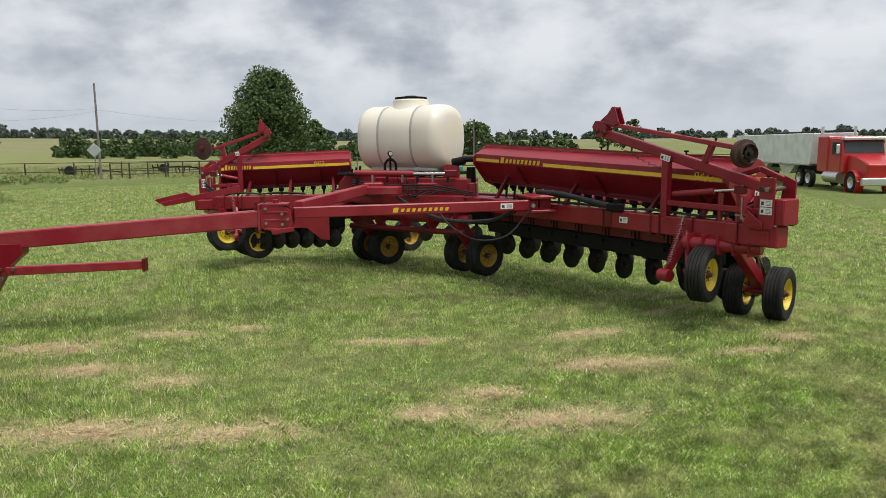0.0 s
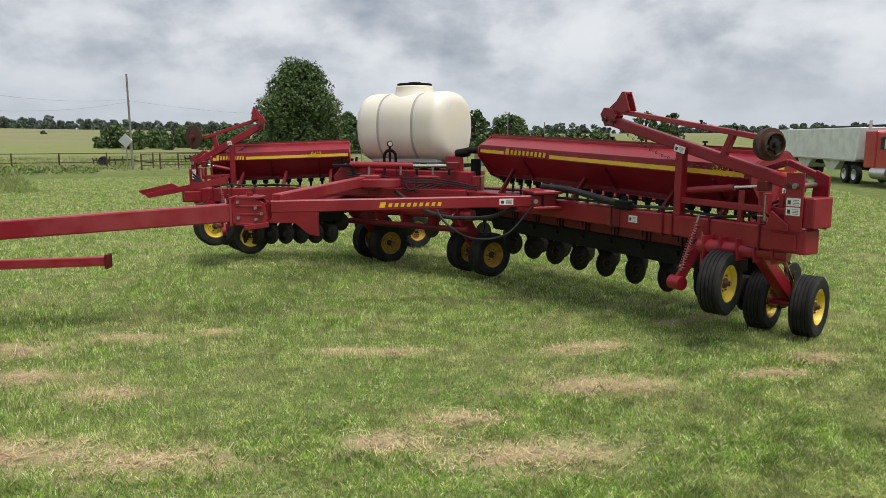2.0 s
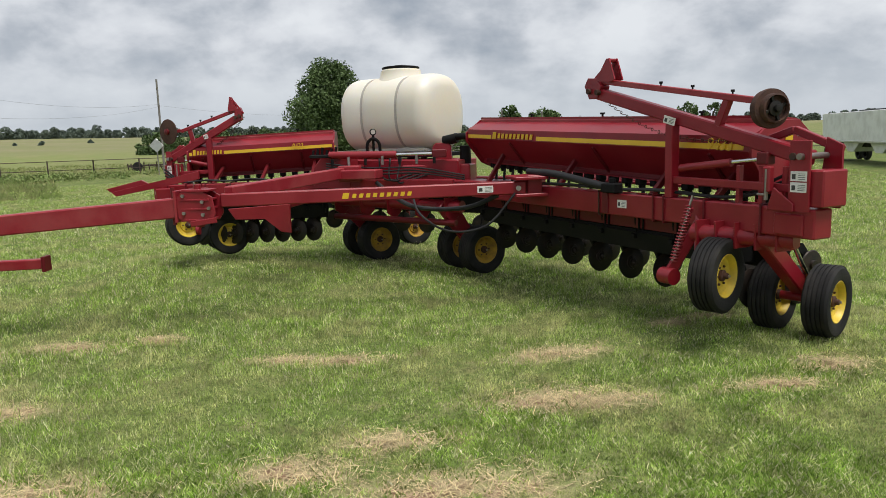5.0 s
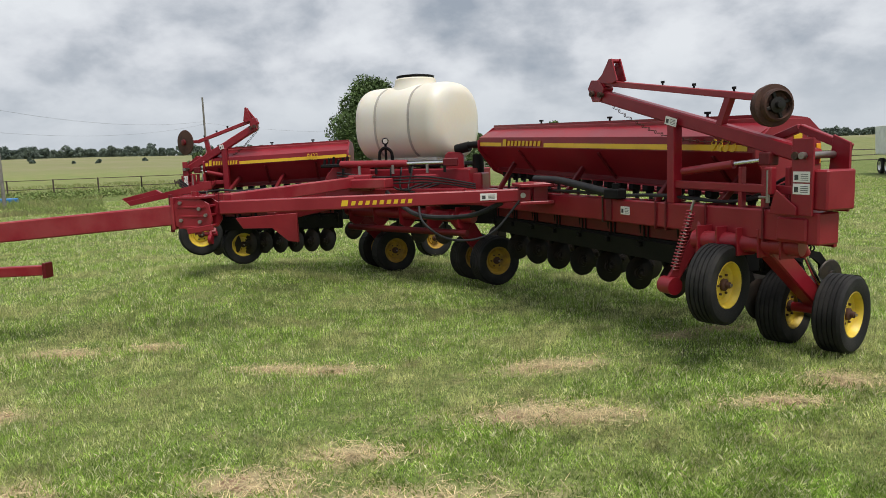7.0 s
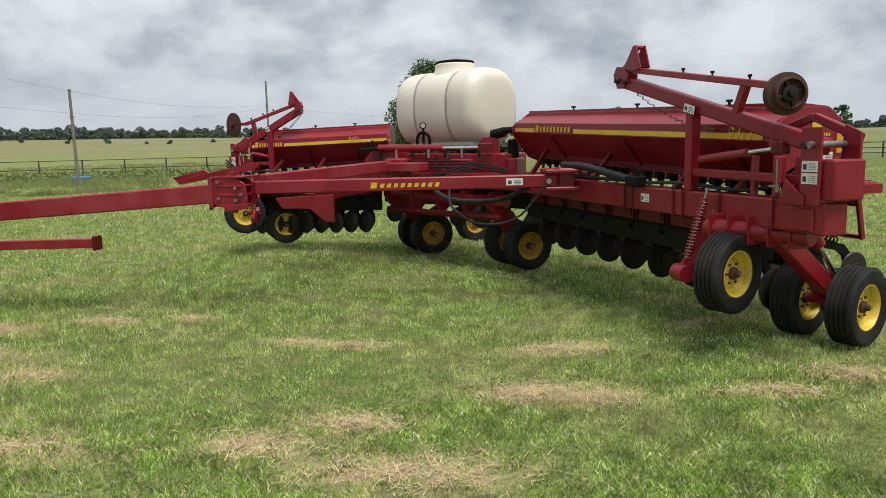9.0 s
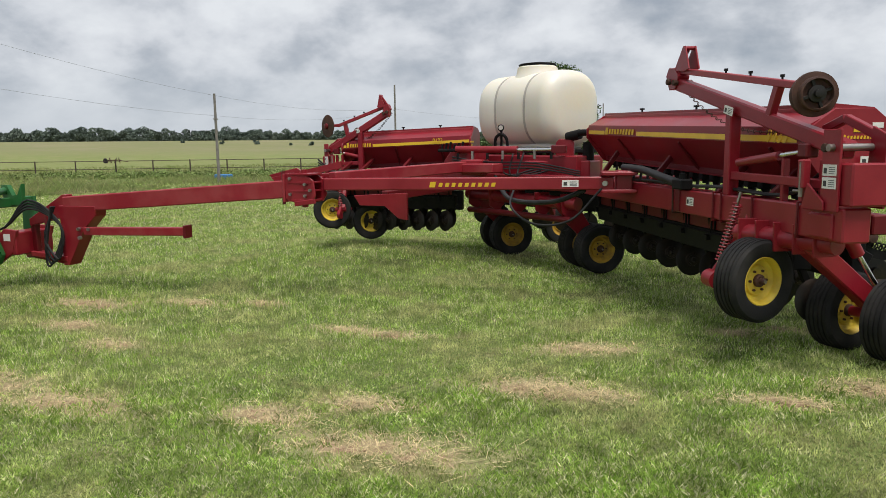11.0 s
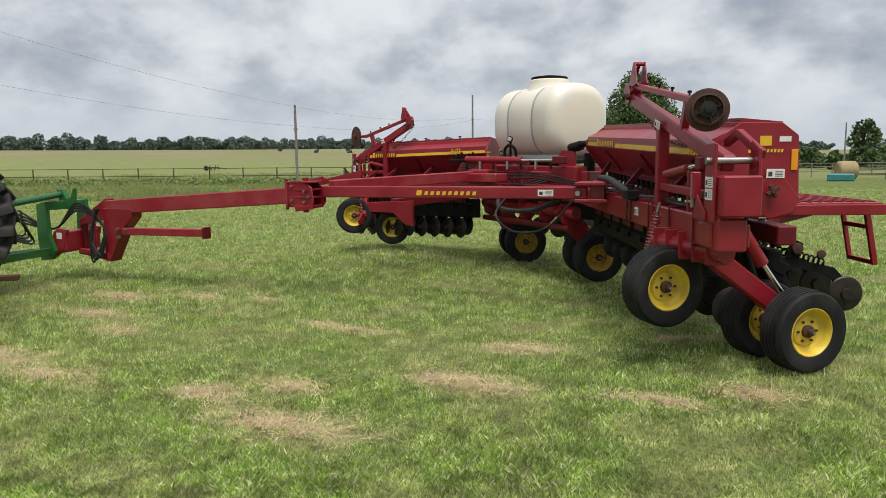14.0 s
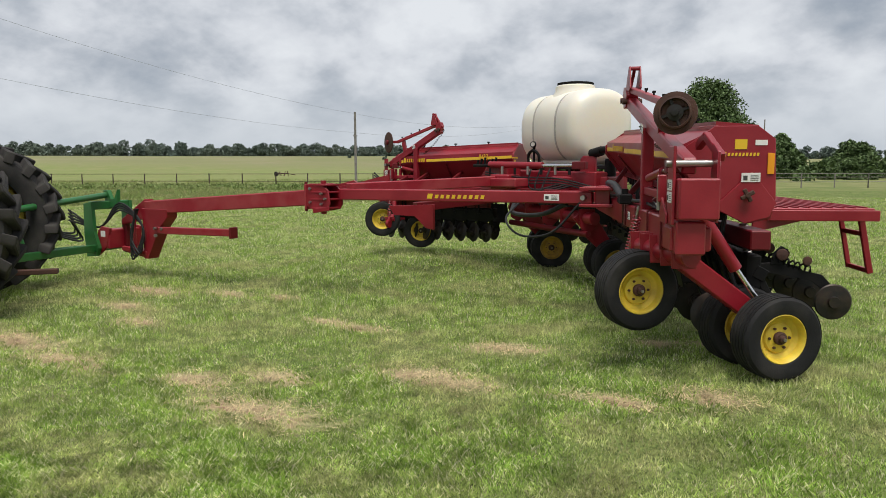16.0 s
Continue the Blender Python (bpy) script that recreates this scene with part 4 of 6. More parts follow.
    # rear walkway and ladder
    if side > 0:
        walkway = part("walkway", box_bm(H(-3.4, 1.02, 1.395), H(0.95, 1.85, 1.43), 0.006), RED_FADED, root, "faded red rear walkway plank")
        slat = mesh_of("slat", box_bm((-2.15, -0.01, 0), (2.15, 0.01, 0.012), 0.002), RED_FADED)
        for k_ in range(9):
            again("slat", slat, walkway, Matrix.Translation(H(-1.22, 1.07 + 0.09 * k_, 1.43)))
        part("walkway_edge", beam_bm(H(0.97, 1.0, 1.37), H(0.97, 1.88, 1.37), 0.03, 0.09, 0.006), RED, walkway)
        part("walkway_bracket", prism_bm([(0.88, 1.43), (1.4, 1.35), (0.9, 1.22)], H(0.9, 0, 0), Y, Zv, 0.03), RED, walkway)
        lad = part("ladder", beam_bm(H(0.75, 1.82, 1.40), H(0.75, 1.93, 0.86), 0.035, 0.05, 0.005), RED, root, "red steel access ladder")
        for p, q in ((H(0.35, 1.82, 1.40), H(0.35, 1.93, 0.86)), (H(0.35, 1.925, 0.88), H(0.75, 1.925, 0.88)), (H(0.35, 1.86, 1.2), H(0.75, 1.86, 1.2))):
            part("rung", beam_bm(p, q, 0.03, 0.04, 0.004), RED, lad)
    # hoses along the toolbar
    for k_ in range(3):
        part("hose", hose_bm([F(-1.9, -0.02 + 0.04 * k_, 1.43), F(-1.0, 0.0 + 0.04 * k_, 1.46 - 0.01 * k_), F(-0.2, 0.02 + 0.03 * k_, 1.44), F(0.5, 0.05 + 0.03 * k_, 1.46), F(1.3, 0.08 + 0.04 * k_, 1.44), F(1.85, 0.1, 1.55 + 0.05 * k_)], 0.014), HOSE, root)
    if side > 0:
        part("suction_hose", hose_bm([F(-1.75, 0.0, 1.58), F(-1.2, 0.0, 1.57), F(-0.6, -0.02, 1.51), F(-0.15, -0.03, 1.46)], 0.042, 12), HOSE, root, "thick black corrugated hose")
        v = part("valve", box_bm((-0.12, -0.06, -0.05), (0.1, 0.06, 0.05), 0.012, None, Matrix.Translation(F(-0.1, -0.03, 1.46))), BLACK, root)
        part("valve_cap", tube_bm(F(-0.1, -0.03, 1.5), F(-0.1, -0.03, 1.56), 0.035), BLACK, v)
        sticker(root, face_frame(F(-0.05, -0.004, 1.26), X, -Y), 0.14, 0.08)


RIGHT = frame2((1.30, 8.81), (0.46, -0.888))
wing_r = thing("drill_wing", RIGHT, "dark red folding seed drill wing with hopper and yellow wheels", "seed drill", "seed drill")
LEFT = None
seed_wing(wing_r, 1, 1.0, 0.0, 0.0, 0.0, 1.0)
ul = Vector((-0.945, -0.32, 0)).normalized()
LEFT = frame2(Vector((-2.76, 13.49, 0)).xy + ul.xy * (2.9 * 0.464), ul.xy)
LEFT.translation += Vector((ul.y, -ul.x, 0)) * -0.22
LEFT = Matrix.Translation((-3.99, 13.15, 0.03)) @ pose(0, 0, 0, 0, 0, -13.3) @ Matrix.Translation((3.80, -12.985, 0)) @ LEFT
wing_l = thing("drill_wing", LEFT, "dark red folding seed drill wing with rusty marker disc", "seed drill", "seed drill")
seed_wing(wing_l, -1, 0.464, -0.55, 0.15, -0.60, 0.35)

# carrier frame, tongue and tank
carrier = thing("drill_carrier", None, "dark red wheeled drill carrier with long tongue and draft arms", "seed drill", "seed drill")
AX = Vector((0.55, -0.835, 0)).normalized()
BK = Vector((0.835, 0.55, 0))
for c in ((0.0, 12.14, 0.33), (-1.76, 13.58, 0.33)):
    c = Vector(c) - AX * 0.12
    wheel(carrier, c, AX, 0.365, 0.27, YELLOW_WORN, 0.55)
    wheel(carrier, c - AX * 0.62, AX, 0.365, 0.27, YELLOW_WORN, 0.55)
    bm = beam_bm(c - AX * 0.31 + Vector((0, 0, 0.05)), c - AX * 0.31 + Vector((-0.45, -0.36, 0.72)), 0.12, 0.15, 0.012)
    tube_bm(c - AX * 0.65, c, 0.045, None, 12, bm)
    part("wheel_arm", bm, RED, carrier)
wheel(carrier, Vector((-1.35, 15.6, 0.30)), AX, 0.365, 0.27, YELLOW_WORN, 0.55)
part("rear_axle_arm", beam_bm((-1.45, 15.7, 0.35), (-1.5, 14.6, 1.15), 0.12, 0.14, 0.012), RED_DARK, carrier)
part("cross_tube", tube_bm((-2.55, 13.55, 1.05), (-0.35, 12.05, 1.0), 0.095, None, 24), RED, carrier, "round red cross tube")
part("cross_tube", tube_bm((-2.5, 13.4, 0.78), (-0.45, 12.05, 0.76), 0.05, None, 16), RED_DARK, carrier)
for k in range(5):
    p = Vector((-2.4, 13.45, 1.0)).lerp(Vector((-0.5, 12.15, 0.98)), k / 4)
    part("lug", prism_bm([(-0.14, 0.16), (0.1, 0.16), (0.14, -0.1), (0.02, -0.22), (-0.12, -0.12)], p, BK, Vector((0, 0, 1)), 0.03), RED, carrier)
part("main_frame", beam_bm((-2.75, 14.0, 1.32), (0.3, 11.75, 1.28), 0.5, 0.22, 0.015), RED, carrier, "wide dark red main frame beam")
part("frame_box", beam_bm((-2.45, 13.45, 1.53), (-0.25, 12.45, 1.50), 0.7, 0.40, 0.015), RED, carrier)
part("opener_bar", beam_bm((-3.1, 15.6, 0.93), (1.2, 13.0, 0.93), 0.2, 0.40, 0.012), BLACK, carrier, "black opener bar behind the wheels")
for k in range(9):
    p = Vector((-2.9, 15.4, 0.52)).lerp(Vector((0.9, 13.1, 0.52)), k / 8)
    part("disc_blade", lathe_bm([(0, -0.01), (0.18, -0.006), (0.185, 0), (0.18, 0.006), (0.05, 0.02), (0, 0.02)], Matrix.Translation(p) @ AX.to_track_quat("Z", "Y").to_matrix().to_4x4(), 24), DISC, carrier)
    part("disc_arm", beam_bm(p + Vector((0, 0, -0.02)), p + Vector((0.05, 0.1, 0.35)), 0.05, 0.07, 0.006), BLACK, carrier)
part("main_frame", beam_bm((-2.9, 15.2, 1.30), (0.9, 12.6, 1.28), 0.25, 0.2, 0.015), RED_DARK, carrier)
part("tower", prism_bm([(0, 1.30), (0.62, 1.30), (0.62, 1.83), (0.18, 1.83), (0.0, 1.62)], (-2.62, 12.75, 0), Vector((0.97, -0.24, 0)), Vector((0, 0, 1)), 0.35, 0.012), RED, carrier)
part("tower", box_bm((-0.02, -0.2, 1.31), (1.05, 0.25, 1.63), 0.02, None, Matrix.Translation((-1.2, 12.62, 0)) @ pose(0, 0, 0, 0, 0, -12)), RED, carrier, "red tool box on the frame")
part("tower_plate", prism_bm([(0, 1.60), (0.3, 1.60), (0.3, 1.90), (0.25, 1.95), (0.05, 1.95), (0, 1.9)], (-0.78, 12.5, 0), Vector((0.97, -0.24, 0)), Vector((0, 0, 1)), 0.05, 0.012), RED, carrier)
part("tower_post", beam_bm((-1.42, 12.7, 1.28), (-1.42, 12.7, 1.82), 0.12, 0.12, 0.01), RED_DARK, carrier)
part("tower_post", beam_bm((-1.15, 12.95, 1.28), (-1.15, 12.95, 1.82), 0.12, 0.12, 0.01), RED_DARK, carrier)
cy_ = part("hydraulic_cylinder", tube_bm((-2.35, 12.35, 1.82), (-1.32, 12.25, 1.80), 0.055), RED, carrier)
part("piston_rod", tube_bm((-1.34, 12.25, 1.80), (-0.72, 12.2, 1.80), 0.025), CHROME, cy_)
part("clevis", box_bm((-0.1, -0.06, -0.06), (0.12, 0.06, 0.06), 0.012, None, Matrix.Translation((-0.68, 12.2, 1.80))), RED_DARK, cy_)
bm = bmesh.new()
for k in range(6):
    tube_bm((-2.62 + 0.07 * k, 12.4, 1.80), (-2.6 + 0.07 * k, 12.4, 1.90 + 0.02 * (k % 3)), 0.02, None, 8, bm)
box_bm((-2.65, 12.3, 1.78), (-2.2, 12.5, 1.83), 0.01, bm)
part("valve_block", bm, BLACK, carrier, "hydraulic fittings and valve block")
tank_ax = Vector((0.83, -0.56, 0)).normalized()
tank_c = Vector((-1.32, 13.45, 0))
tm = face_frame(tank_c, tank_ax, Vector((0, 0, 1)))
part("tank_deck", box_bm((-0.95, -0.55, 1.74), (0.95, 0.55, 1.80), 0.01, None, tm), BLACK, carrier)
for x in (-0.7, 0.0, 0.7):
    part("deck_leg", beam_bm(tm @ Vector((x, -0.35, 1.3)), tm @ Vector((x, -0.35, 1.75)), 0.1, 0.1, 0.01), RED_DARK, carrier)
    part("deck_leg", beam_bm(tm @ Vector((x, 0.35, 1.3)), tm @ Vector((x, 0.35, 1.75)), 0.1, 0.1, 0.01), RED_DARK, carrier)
# pump and plumbing at the tank's end
bm = hose_bm([(-0.62, 12.5, 1.86), (-0.5, 12.45, 2.0), (-0.35, 12.35, 2.04), (-0.15, 12.25, 2.02), (0.05, 12.2, 1.9)], 0.05, 12)
tube_bm((-0.6, 12.5, 1.98), (-0.4, 12.4, 2.02), 0.075, None, 16, bm)
part("outlet_pipe", bm, BLACK, carrier, "black plastic outlet pipe and valve")
part("pump", tube_bm((-0.28, 12.45, 1.60), (-0.28, 12.45, 1.90), 0.09, 0.08, 16), BLACK, carrier)
gv = part("gauge", lathe_bm([(0, 0), (0.05, 0), (0.054, 0.02), (0.05, 0.045), (0.042, 0.05), (0, 0.05)], Matrix.Translation((-1.72, 12.72, 2.15)) @ Vector((0.2, -1, 0.05)).to_track_quat("Z", "Y").to_matrix().to_4x4(), 24), BLACK, carrier, "round pressure gauge on a black stand")
part("dial", lathe_bm([(0, 0.052), (0.036, 0.052), (0.036, 0.054), (0, 0.054)], Matrix.Translation((-1.72, 12.72, 2.15)) @ Vector((0.2, -1, 0.05)).to_track_quat("Z", "Y").to_matrix().to_4x4(), 24), STRAP, gv)
bm = tube_bm((-1.72, 12.74, 1.84), (-1.72, 12.74, 2.12), 0.02, None, 10)
hose_bm([(-1.82, 12.74, 1.82), (-1.81, 12.72, 1.98), (-1.72, 12.7, 2.05), (-1.63, 12.72, 1.98), (-1.62, 12.74, 1.82)], 0.025, 8, 5, bm)
part("gauge_stand", bm, BLACK, carrier)
# fittings and lines across the carrier, tie plates on the wheel arms
for k in range(7):
    p = Vector((-2.3 + 0.26 * k, 12.28 - 0.05 * k, 1.66))
    part("fitting", tube_bm(p, p + Vector((0, 0, 0.10 + 0.03 * (k % 2))), 0.022, None, 8), STEEL if k % 2 else BLACK, carrier)
for k in range(3):
    part("hydraulic_line", hose_bm([(-2.4, 12.3, 1.70 - 0.04 * k), (-1.8, 12.2, 1.62 - 0.05 * k), (-1.0, 12.1, 1.60 - 0.04 * k), (-0.3, 11.9, 1.48 - 0.03 * k)], 0.012), HOSE, carrier)
for c_ in ((0.0, 12.14, 0.33), (-1.76, 13.58, 0.33)):
    c_ = Vector(c_) - AX * 0.43
    part("arm_plate", prism_bm([(-0.55, 0.95), (-0.25, 0.98), (0.02, 0.55), (0.05, 0.42), (-0.10, 0.40), (-0.45, 0.72)], Vector((c_.x, c_.y, 0)) + AX * 0.07, BK, Vector((0, 0, 1)), 0.03), RED, carrier)
part("front_beam", beam_bm((-2.35, 12.62, 1.36), (-0.45, 12.0, 1.34), 0.16, 0.16, 0.012), RED, carrier)
part("step_box", box_bm((-0.3, -0.16, 1.46), (0.35, 0.16, 1.60), 0.015, None, Matrix.Translation((-1.9, 12.1, 0)) @ pose(0, 0, 0, 0, 0, -14)), RED_FADED, carrier)
# draft arms
arm_r = part("draft_arm", beam_bm((0.42, 10.05, 1.41), (-3.05, 9.43, 1.41), 0.12, 0.15, 0.012), RED, carrier, "long red draft arm")
dx = Vector((0.985, 0.176, 0))
logo_bars(arm_r, face_frame(Vector((-1.72, 9.672, 1.37)) + Vector((0.176, -0.985, 0)) * 0.064, dx, Vector((0.176, -0.985, 0))), 0.83, 0.066, 9, STRIPE)
sticker(arm_r, face_frame(Vector((-0.16, 9.95, 1.37)) + Vector((0.176, -0.985, 0)) * 0.064, dx, Vector((0.176, -0.985, 0))), 0.19, 0.08)
part("pivot_pin", tube_bm((0.34, 9.92, 1.41), (0.34, 10.15, 1.41), 0.03), STEEL, arm_r)
bm = box_bm((-0.05, -0.2, 1.30), (0.35, 0.35, 1.34), 0.008, None, Matrix.Translation((0.32, 10.1, 0)) @ pose(0, 0, 0, 0, 0, 10))
box_bm((-0.05, -0.2, 1.50), (0.35, 0.35, 1.54), 0.008, bm, Matrix.Translation((0.32, 10.1, 0)) @ pose(0, 0, 0, 0, 0, 10))
box_bm((0.12, -0.1, 1.3), (0.3, 0.3, 1.55), 0.01, bm, Matrix.Translation((0.32, 10.1, 0)) @ pose(0, 0, 0, 0, 0, 10))
part("arm_bracket", bm, RED, carrier)
part("draft_arm", beam_bm((-2.98, 9.5, 1.48), (-2.05, 12.45, 1.56), 0.13, 0.16, 0.012), RED_FADED, carrier)
part("arm_gusset", box_bm((-2.2, 12.1, 1.42), (-1.85, 12.5, 1.66), 0.02), RED, carrier)
for p in ([(0.1, 10.0, 1.33), (-0.3, 10.1, 1.18), (-0.9, 10.5, 1.16), (-1.3, 11.3, 1.26), (-1.6, 12.0, 1.4)], [(0.3, 9.95, 1.35), (-0.05, 9.9, 0.98), (-0.5, 9.95, 0.92), (-0.85, 10.2, 1.1), (-1.0, 10.9, 1.3)]):
    part("hose", hose_bm(p, 0.03 if p[0][0] < 0.2 else 0.014, 10), HOSE, carrier)
for k in range(3):
    part("hose", hose_bm([(-1.6 + 0.17 * k, 12.4, 1.75), (-1.55 + 0.12 * k, 12.2, 1.5 - 0.05 * k), (-1.4 + 0.15 * k, 12.2, 1.42), (-1.1 + 0.15 * k, 12.4, 1.5)], 0.014), HOSE, carrier)
# hinge block between arms and tongue: two cheek plates, shelves, pins and bolts
HG = Vector((-3.28, 9.3, 0))
bm = bmesh.new()
for off in (-0.13, 0.13):
    prism_bm([(-0.16, 1.24), (0.02, 1.17), (0.20, 1.20), (0.25, 1.28), (0.22, 1.47), (0.08, 1.56), (-0.10, 1.56), (-0.17, 1.46)], HG + Vector((0, off, 0)), Vector((1, 0.05, 0)), Vector((0, 0, 1)), 0.025, 0.004, bm)
for z in (1.22, 1.34, 1.44, 1.54):
    box_bm((-0.13, -0.15, z - 0.012), (0.19, 0.15, z + 0.012), 0.004, bm, Matrix.Translation(HG))
tube_bm(HG + Vector((0.02, 0, 1.13)), HG + Vector((0.02, 0, 1.60)), 0.04, None, 16, bm)
hinge = part("hinge_block", bm, RED, carrier, "bolted red hinge block")
part("flange", box_bm((-0.015, -0.17, 1.20), (0.015, 0.17, 1.55), 0.006, None, Matrix.Translation(HG + Vector((-0.18, 0, 0)))), RED_FADED, hinge)
part("hinge_pin", tube_bm(HG + Vector((-0.22, -0.10, 1.17)), HG + Vector((-0.22, -0.10, 1.58)), 0.022, None, 12), RED_DARK, hinge)
part("lock_bar", beam_bm(HG + Vector((-0.02, -0.17, 1.18)), HG + Vector((0.27, -0.17, 1.22)), 0.03, 0.06, 0.006), RED, hinge)
for dx_, dz_ in ((-0.09, 1.30), (-0.09, 1.49), (0.12, 1.28), (0.12, 1.42), (0.19, 1.35)):
    part("bolt", tube_bm(HG + Vector((dx_, -0.14, dz_)), HG + Vector((dx_, -0.175, dz_)), 0.02, None, 6), STEEL, hinge)
T0, T1 = Vector((-3.45, 9.25, 1.36)), Vector((-6.95, 9.03, 1.13))
td = (T1 - T0).normalized()
part("tongue", beam_bm(T0, T1, 0.2, 0.22, 0.014), RED_FADED, carrier, "long faded red tongue beam")
side_n = Vector((-td.y, td.x, 0)).normalized()
side_n = side_n if side_n.y < 0 else -side_n
flat = Vector((td.x, td.y, 0)).normalized()
for s_ in (0,):
    part("hitch_plate", prism_bm([(-0.56, 1.12), (0.06, 1.12), (0.06, 0.28), (-0.05, 0.28), (-0.34, 0.80), (-0.56, 0.98)], T1 - Vector((0, 0, 1.13)), flat, Vector((0, 0, 1)), 0.21, 0.01), RED, carrier)
    part("hitch_plate", prism_bm([(-0.04, 1.27), (0.04, 1.27), (0.66, 0.92), (0.66, 0.82), (0.04, 0.95)], T1 - Vector((0, 0, 1.13)), flat, Vector((0, 0, 1)), 0.12, 0.008), RED, carrier)
    part("hitch_plate", prism_bm([(0.0, 0.28), (0.62, 0.36), (0.64, 0.46), (0.0, 0.40)], T1 - Vector((0, 0, 1.13)), flat, Vector((0, 0, 1)), 0.14, 0.008), RED, carrier)
for s_ in (-1, 1):
    part("hitch_ear", prism_bm([(0.62, 0.78), (0.85, 0.80), (1.18, 0.42), (1.14, 0.30), (0.98, 0.30), (0.72, 0.46)], T1 + side_n * 0.3 * s_ - Vector((0, 0, 1.13)), flat, Vector((0, 0, 1)), 0.05), RED, carrier)
    part("hitch_pin", tube_bm(T1 + flat * 1.06 + side_n * 0.24 * s_ + Vector((0, 0, -0.75)), T1 + flat * 1.06 + side_n * 0.36 * s_ + Vector((0, 0, -0.75)), 0.045), RED_FADED, carrier)
part("hitch_post", beam_bm(T1 + flat * 0.62 + Vector((0, 0, -0.77)), T1 + flat * 0.62 + Vector((0, 0, -0.24)), 0.10, 0.08, 0.01), RED_DARK, carrier)
bm = beam_bm(T1 + flat * 0.30 + side_n * 0.09 + Vector((0, 0, -0.72)), T1 + flat * 0.30 + side_n * 0.09 + Vector((0, 0, -0.12)), 0.05, 0.06, 0.006)
beam_bm(T1 - flat * 0.02 + side_n * 0.09 + Vector((0, 0, -0.76)), T1 + flat * 0.62 + side_n * 0.09 + Vector((0, 0, -0.70)), 0.05, 0.07, 0.006, bm)
part("hitch_bracket", bm, RED_FADED, carrier)
part("warning_label", box_bm((-0.06, -0.002, -0.05), (0.06, 0.002, 0.05), 0, None, Matrix.Translation(T1 + flat * 0.8 + side_n * 0.325 + Vector((0, 0, -0.45))) @ pose(0, 0, 0, 0, 0, math.degrees(math.atan2(flat.y, flat.x)))), DECAL, carrier, "white warning label")
part("hitch_box", box_bm((-0.15, -0.32, -0.2), (0.15, 0.32, 0.12), 0.015, None, Matrix.Translation(T1 + flat * 0.8 + Vector((0, 0, -0.5))) @ pose(0, 0, 0, 0, 0, math.degrees(math.atan2(flat.y, flat.x)))), RED, carrier)
st = part("parking_stand", beam_bm(T1 - flat * 0.35 + Vector((0, 0, -0.36)) + side_n * 0.08, T1 - flat * 2.0 + Vector((0, 0, -0.33)) + side_n * 0.08, 0.10, 0.11, 0.01), RED_FADED, carrier, "red square parking stand folded along the tongue")
part("stand_foot", beam_bm(T1 - flat * 2.0 + Vector((0, 0, -0.33)) + side_n * 0.08, T1 - flat * 2.04 + Vector((0, 0, -0.33)) + side_n * 0.08, 0.15, 0.17, 0.006), RED_DARK, st)
for k, z in ((-0.28, -0.33), (-0.45, -0.33), (-0.29, -0.45)):
    part("bolt", tube_bm(T1 + flat * k + side_n * 0.11 + Vector((0, 0, z)), T1 + flat * k + side_n * 0.15 + Vector((0, 0, z)), 0.025, None, 10), STEEL, carrier)
for k in range(4):
    part("hydraulic_hose", hose_bm([T1 + flat * 0.1 + side_n * (0.14 + 0.02 * k) + Vector((0, 0, -0.02)), T1 + flat * 0.25 + side_n * 0.2 + Vector((0, 0, -0.45 - 0.08 * k)), T1 + flat * (0.05 + 0.05 * k) + side_n * 0.18 + Vector((0, 0, -0.75 - 0.03 * k)),
                                    T1 + flat * 0.0 + side_n * 0.15 + Vector((0, 0, -0.3)), T1 + flat * 0.5 + side_n * 0.2 + Vector((0, 0, -0.05 + 0.04 * k)), T1 + flat * 1.0 + side_n * 0.25 + Vector((0, 0, -0.35)), T1 + flat * 1.7 + side_n * 0.35 + Vector((0, 0, -0.25 + 0.06 * k))], 0.016), HOSE, carrier)
# front drop plate and footboards near the left wing
part("drop_plate", prism_bm([(0, 1.10), (0.88, 1.14), (0.88, 0.74), (0.74, 0.76), (0.52, 0.95), (0.1, 0.95)], (-3.58, 11.2, 0.05), Vector((0.97, 0.05, 0)), Vector((0, 0, 1)), 0.06), RED, carrier)
part("drop_plate_arm", beam_bm((-3.1, 11.25, 1.14), (-2.4, 12.9, 1.25), 0.15, 0.15, 0.01), RED_DARK, carrier)
part("step_arm", prism_bm([(0, 0.02), (0.08, -0.05), (1.55, 0.08), (1.55, 0.20), (0.9, 0.12)], (-5.60, 12.0, 1.36), Vector((0.985, 0.1, 0.07)) * 0.85, Vector((0, 0, 1)), 0.05), RED, wing_l).matrix_parent_inverse = LEFT.inverted()
part("step_arm", prism_bm([(0, 0), (0.10, -0.07), (0.75, 0.03), (0.6, 0.11)], (-5.75, 12.15, 1.42), Vector((0.985, 0.1, 0.02)) * 0.9, Vector((0, 0, 1)), 0.05), RED, wing_l).matrix_parent_inverse = LEFT.inverted()

# the tank
tank = thing("liquid_tank", None, "cream polyethylene liquid tank strapped onto the drill carrier", "tank")
tz_, tr_, tl_ = 2.43, 0.61, 0.97
tmat = Matrix.Translation(tank_c + Vector((0, 0, tz_))) @ tank_ax.to_track_quat("Z", "Y").to_matrix().to_4x4()
prof = [(0, -tl_)]
for a in range(0, 10):
    g = math.radians(a * 10)
    prof.append((tr_ - 0.24 + 0.24 * math.sin(g), -tl_ + 0.05 + 0.22 - 0.22 * math.cos(g)))
body = list(prof)
for x in (-0.42, -0.36, -0.30, 0.30, 0.36, 0.42):
    body.append((tr_ - (0.022 if abs(abs(x) - 0.36) < 0.01 else 0.0), x))
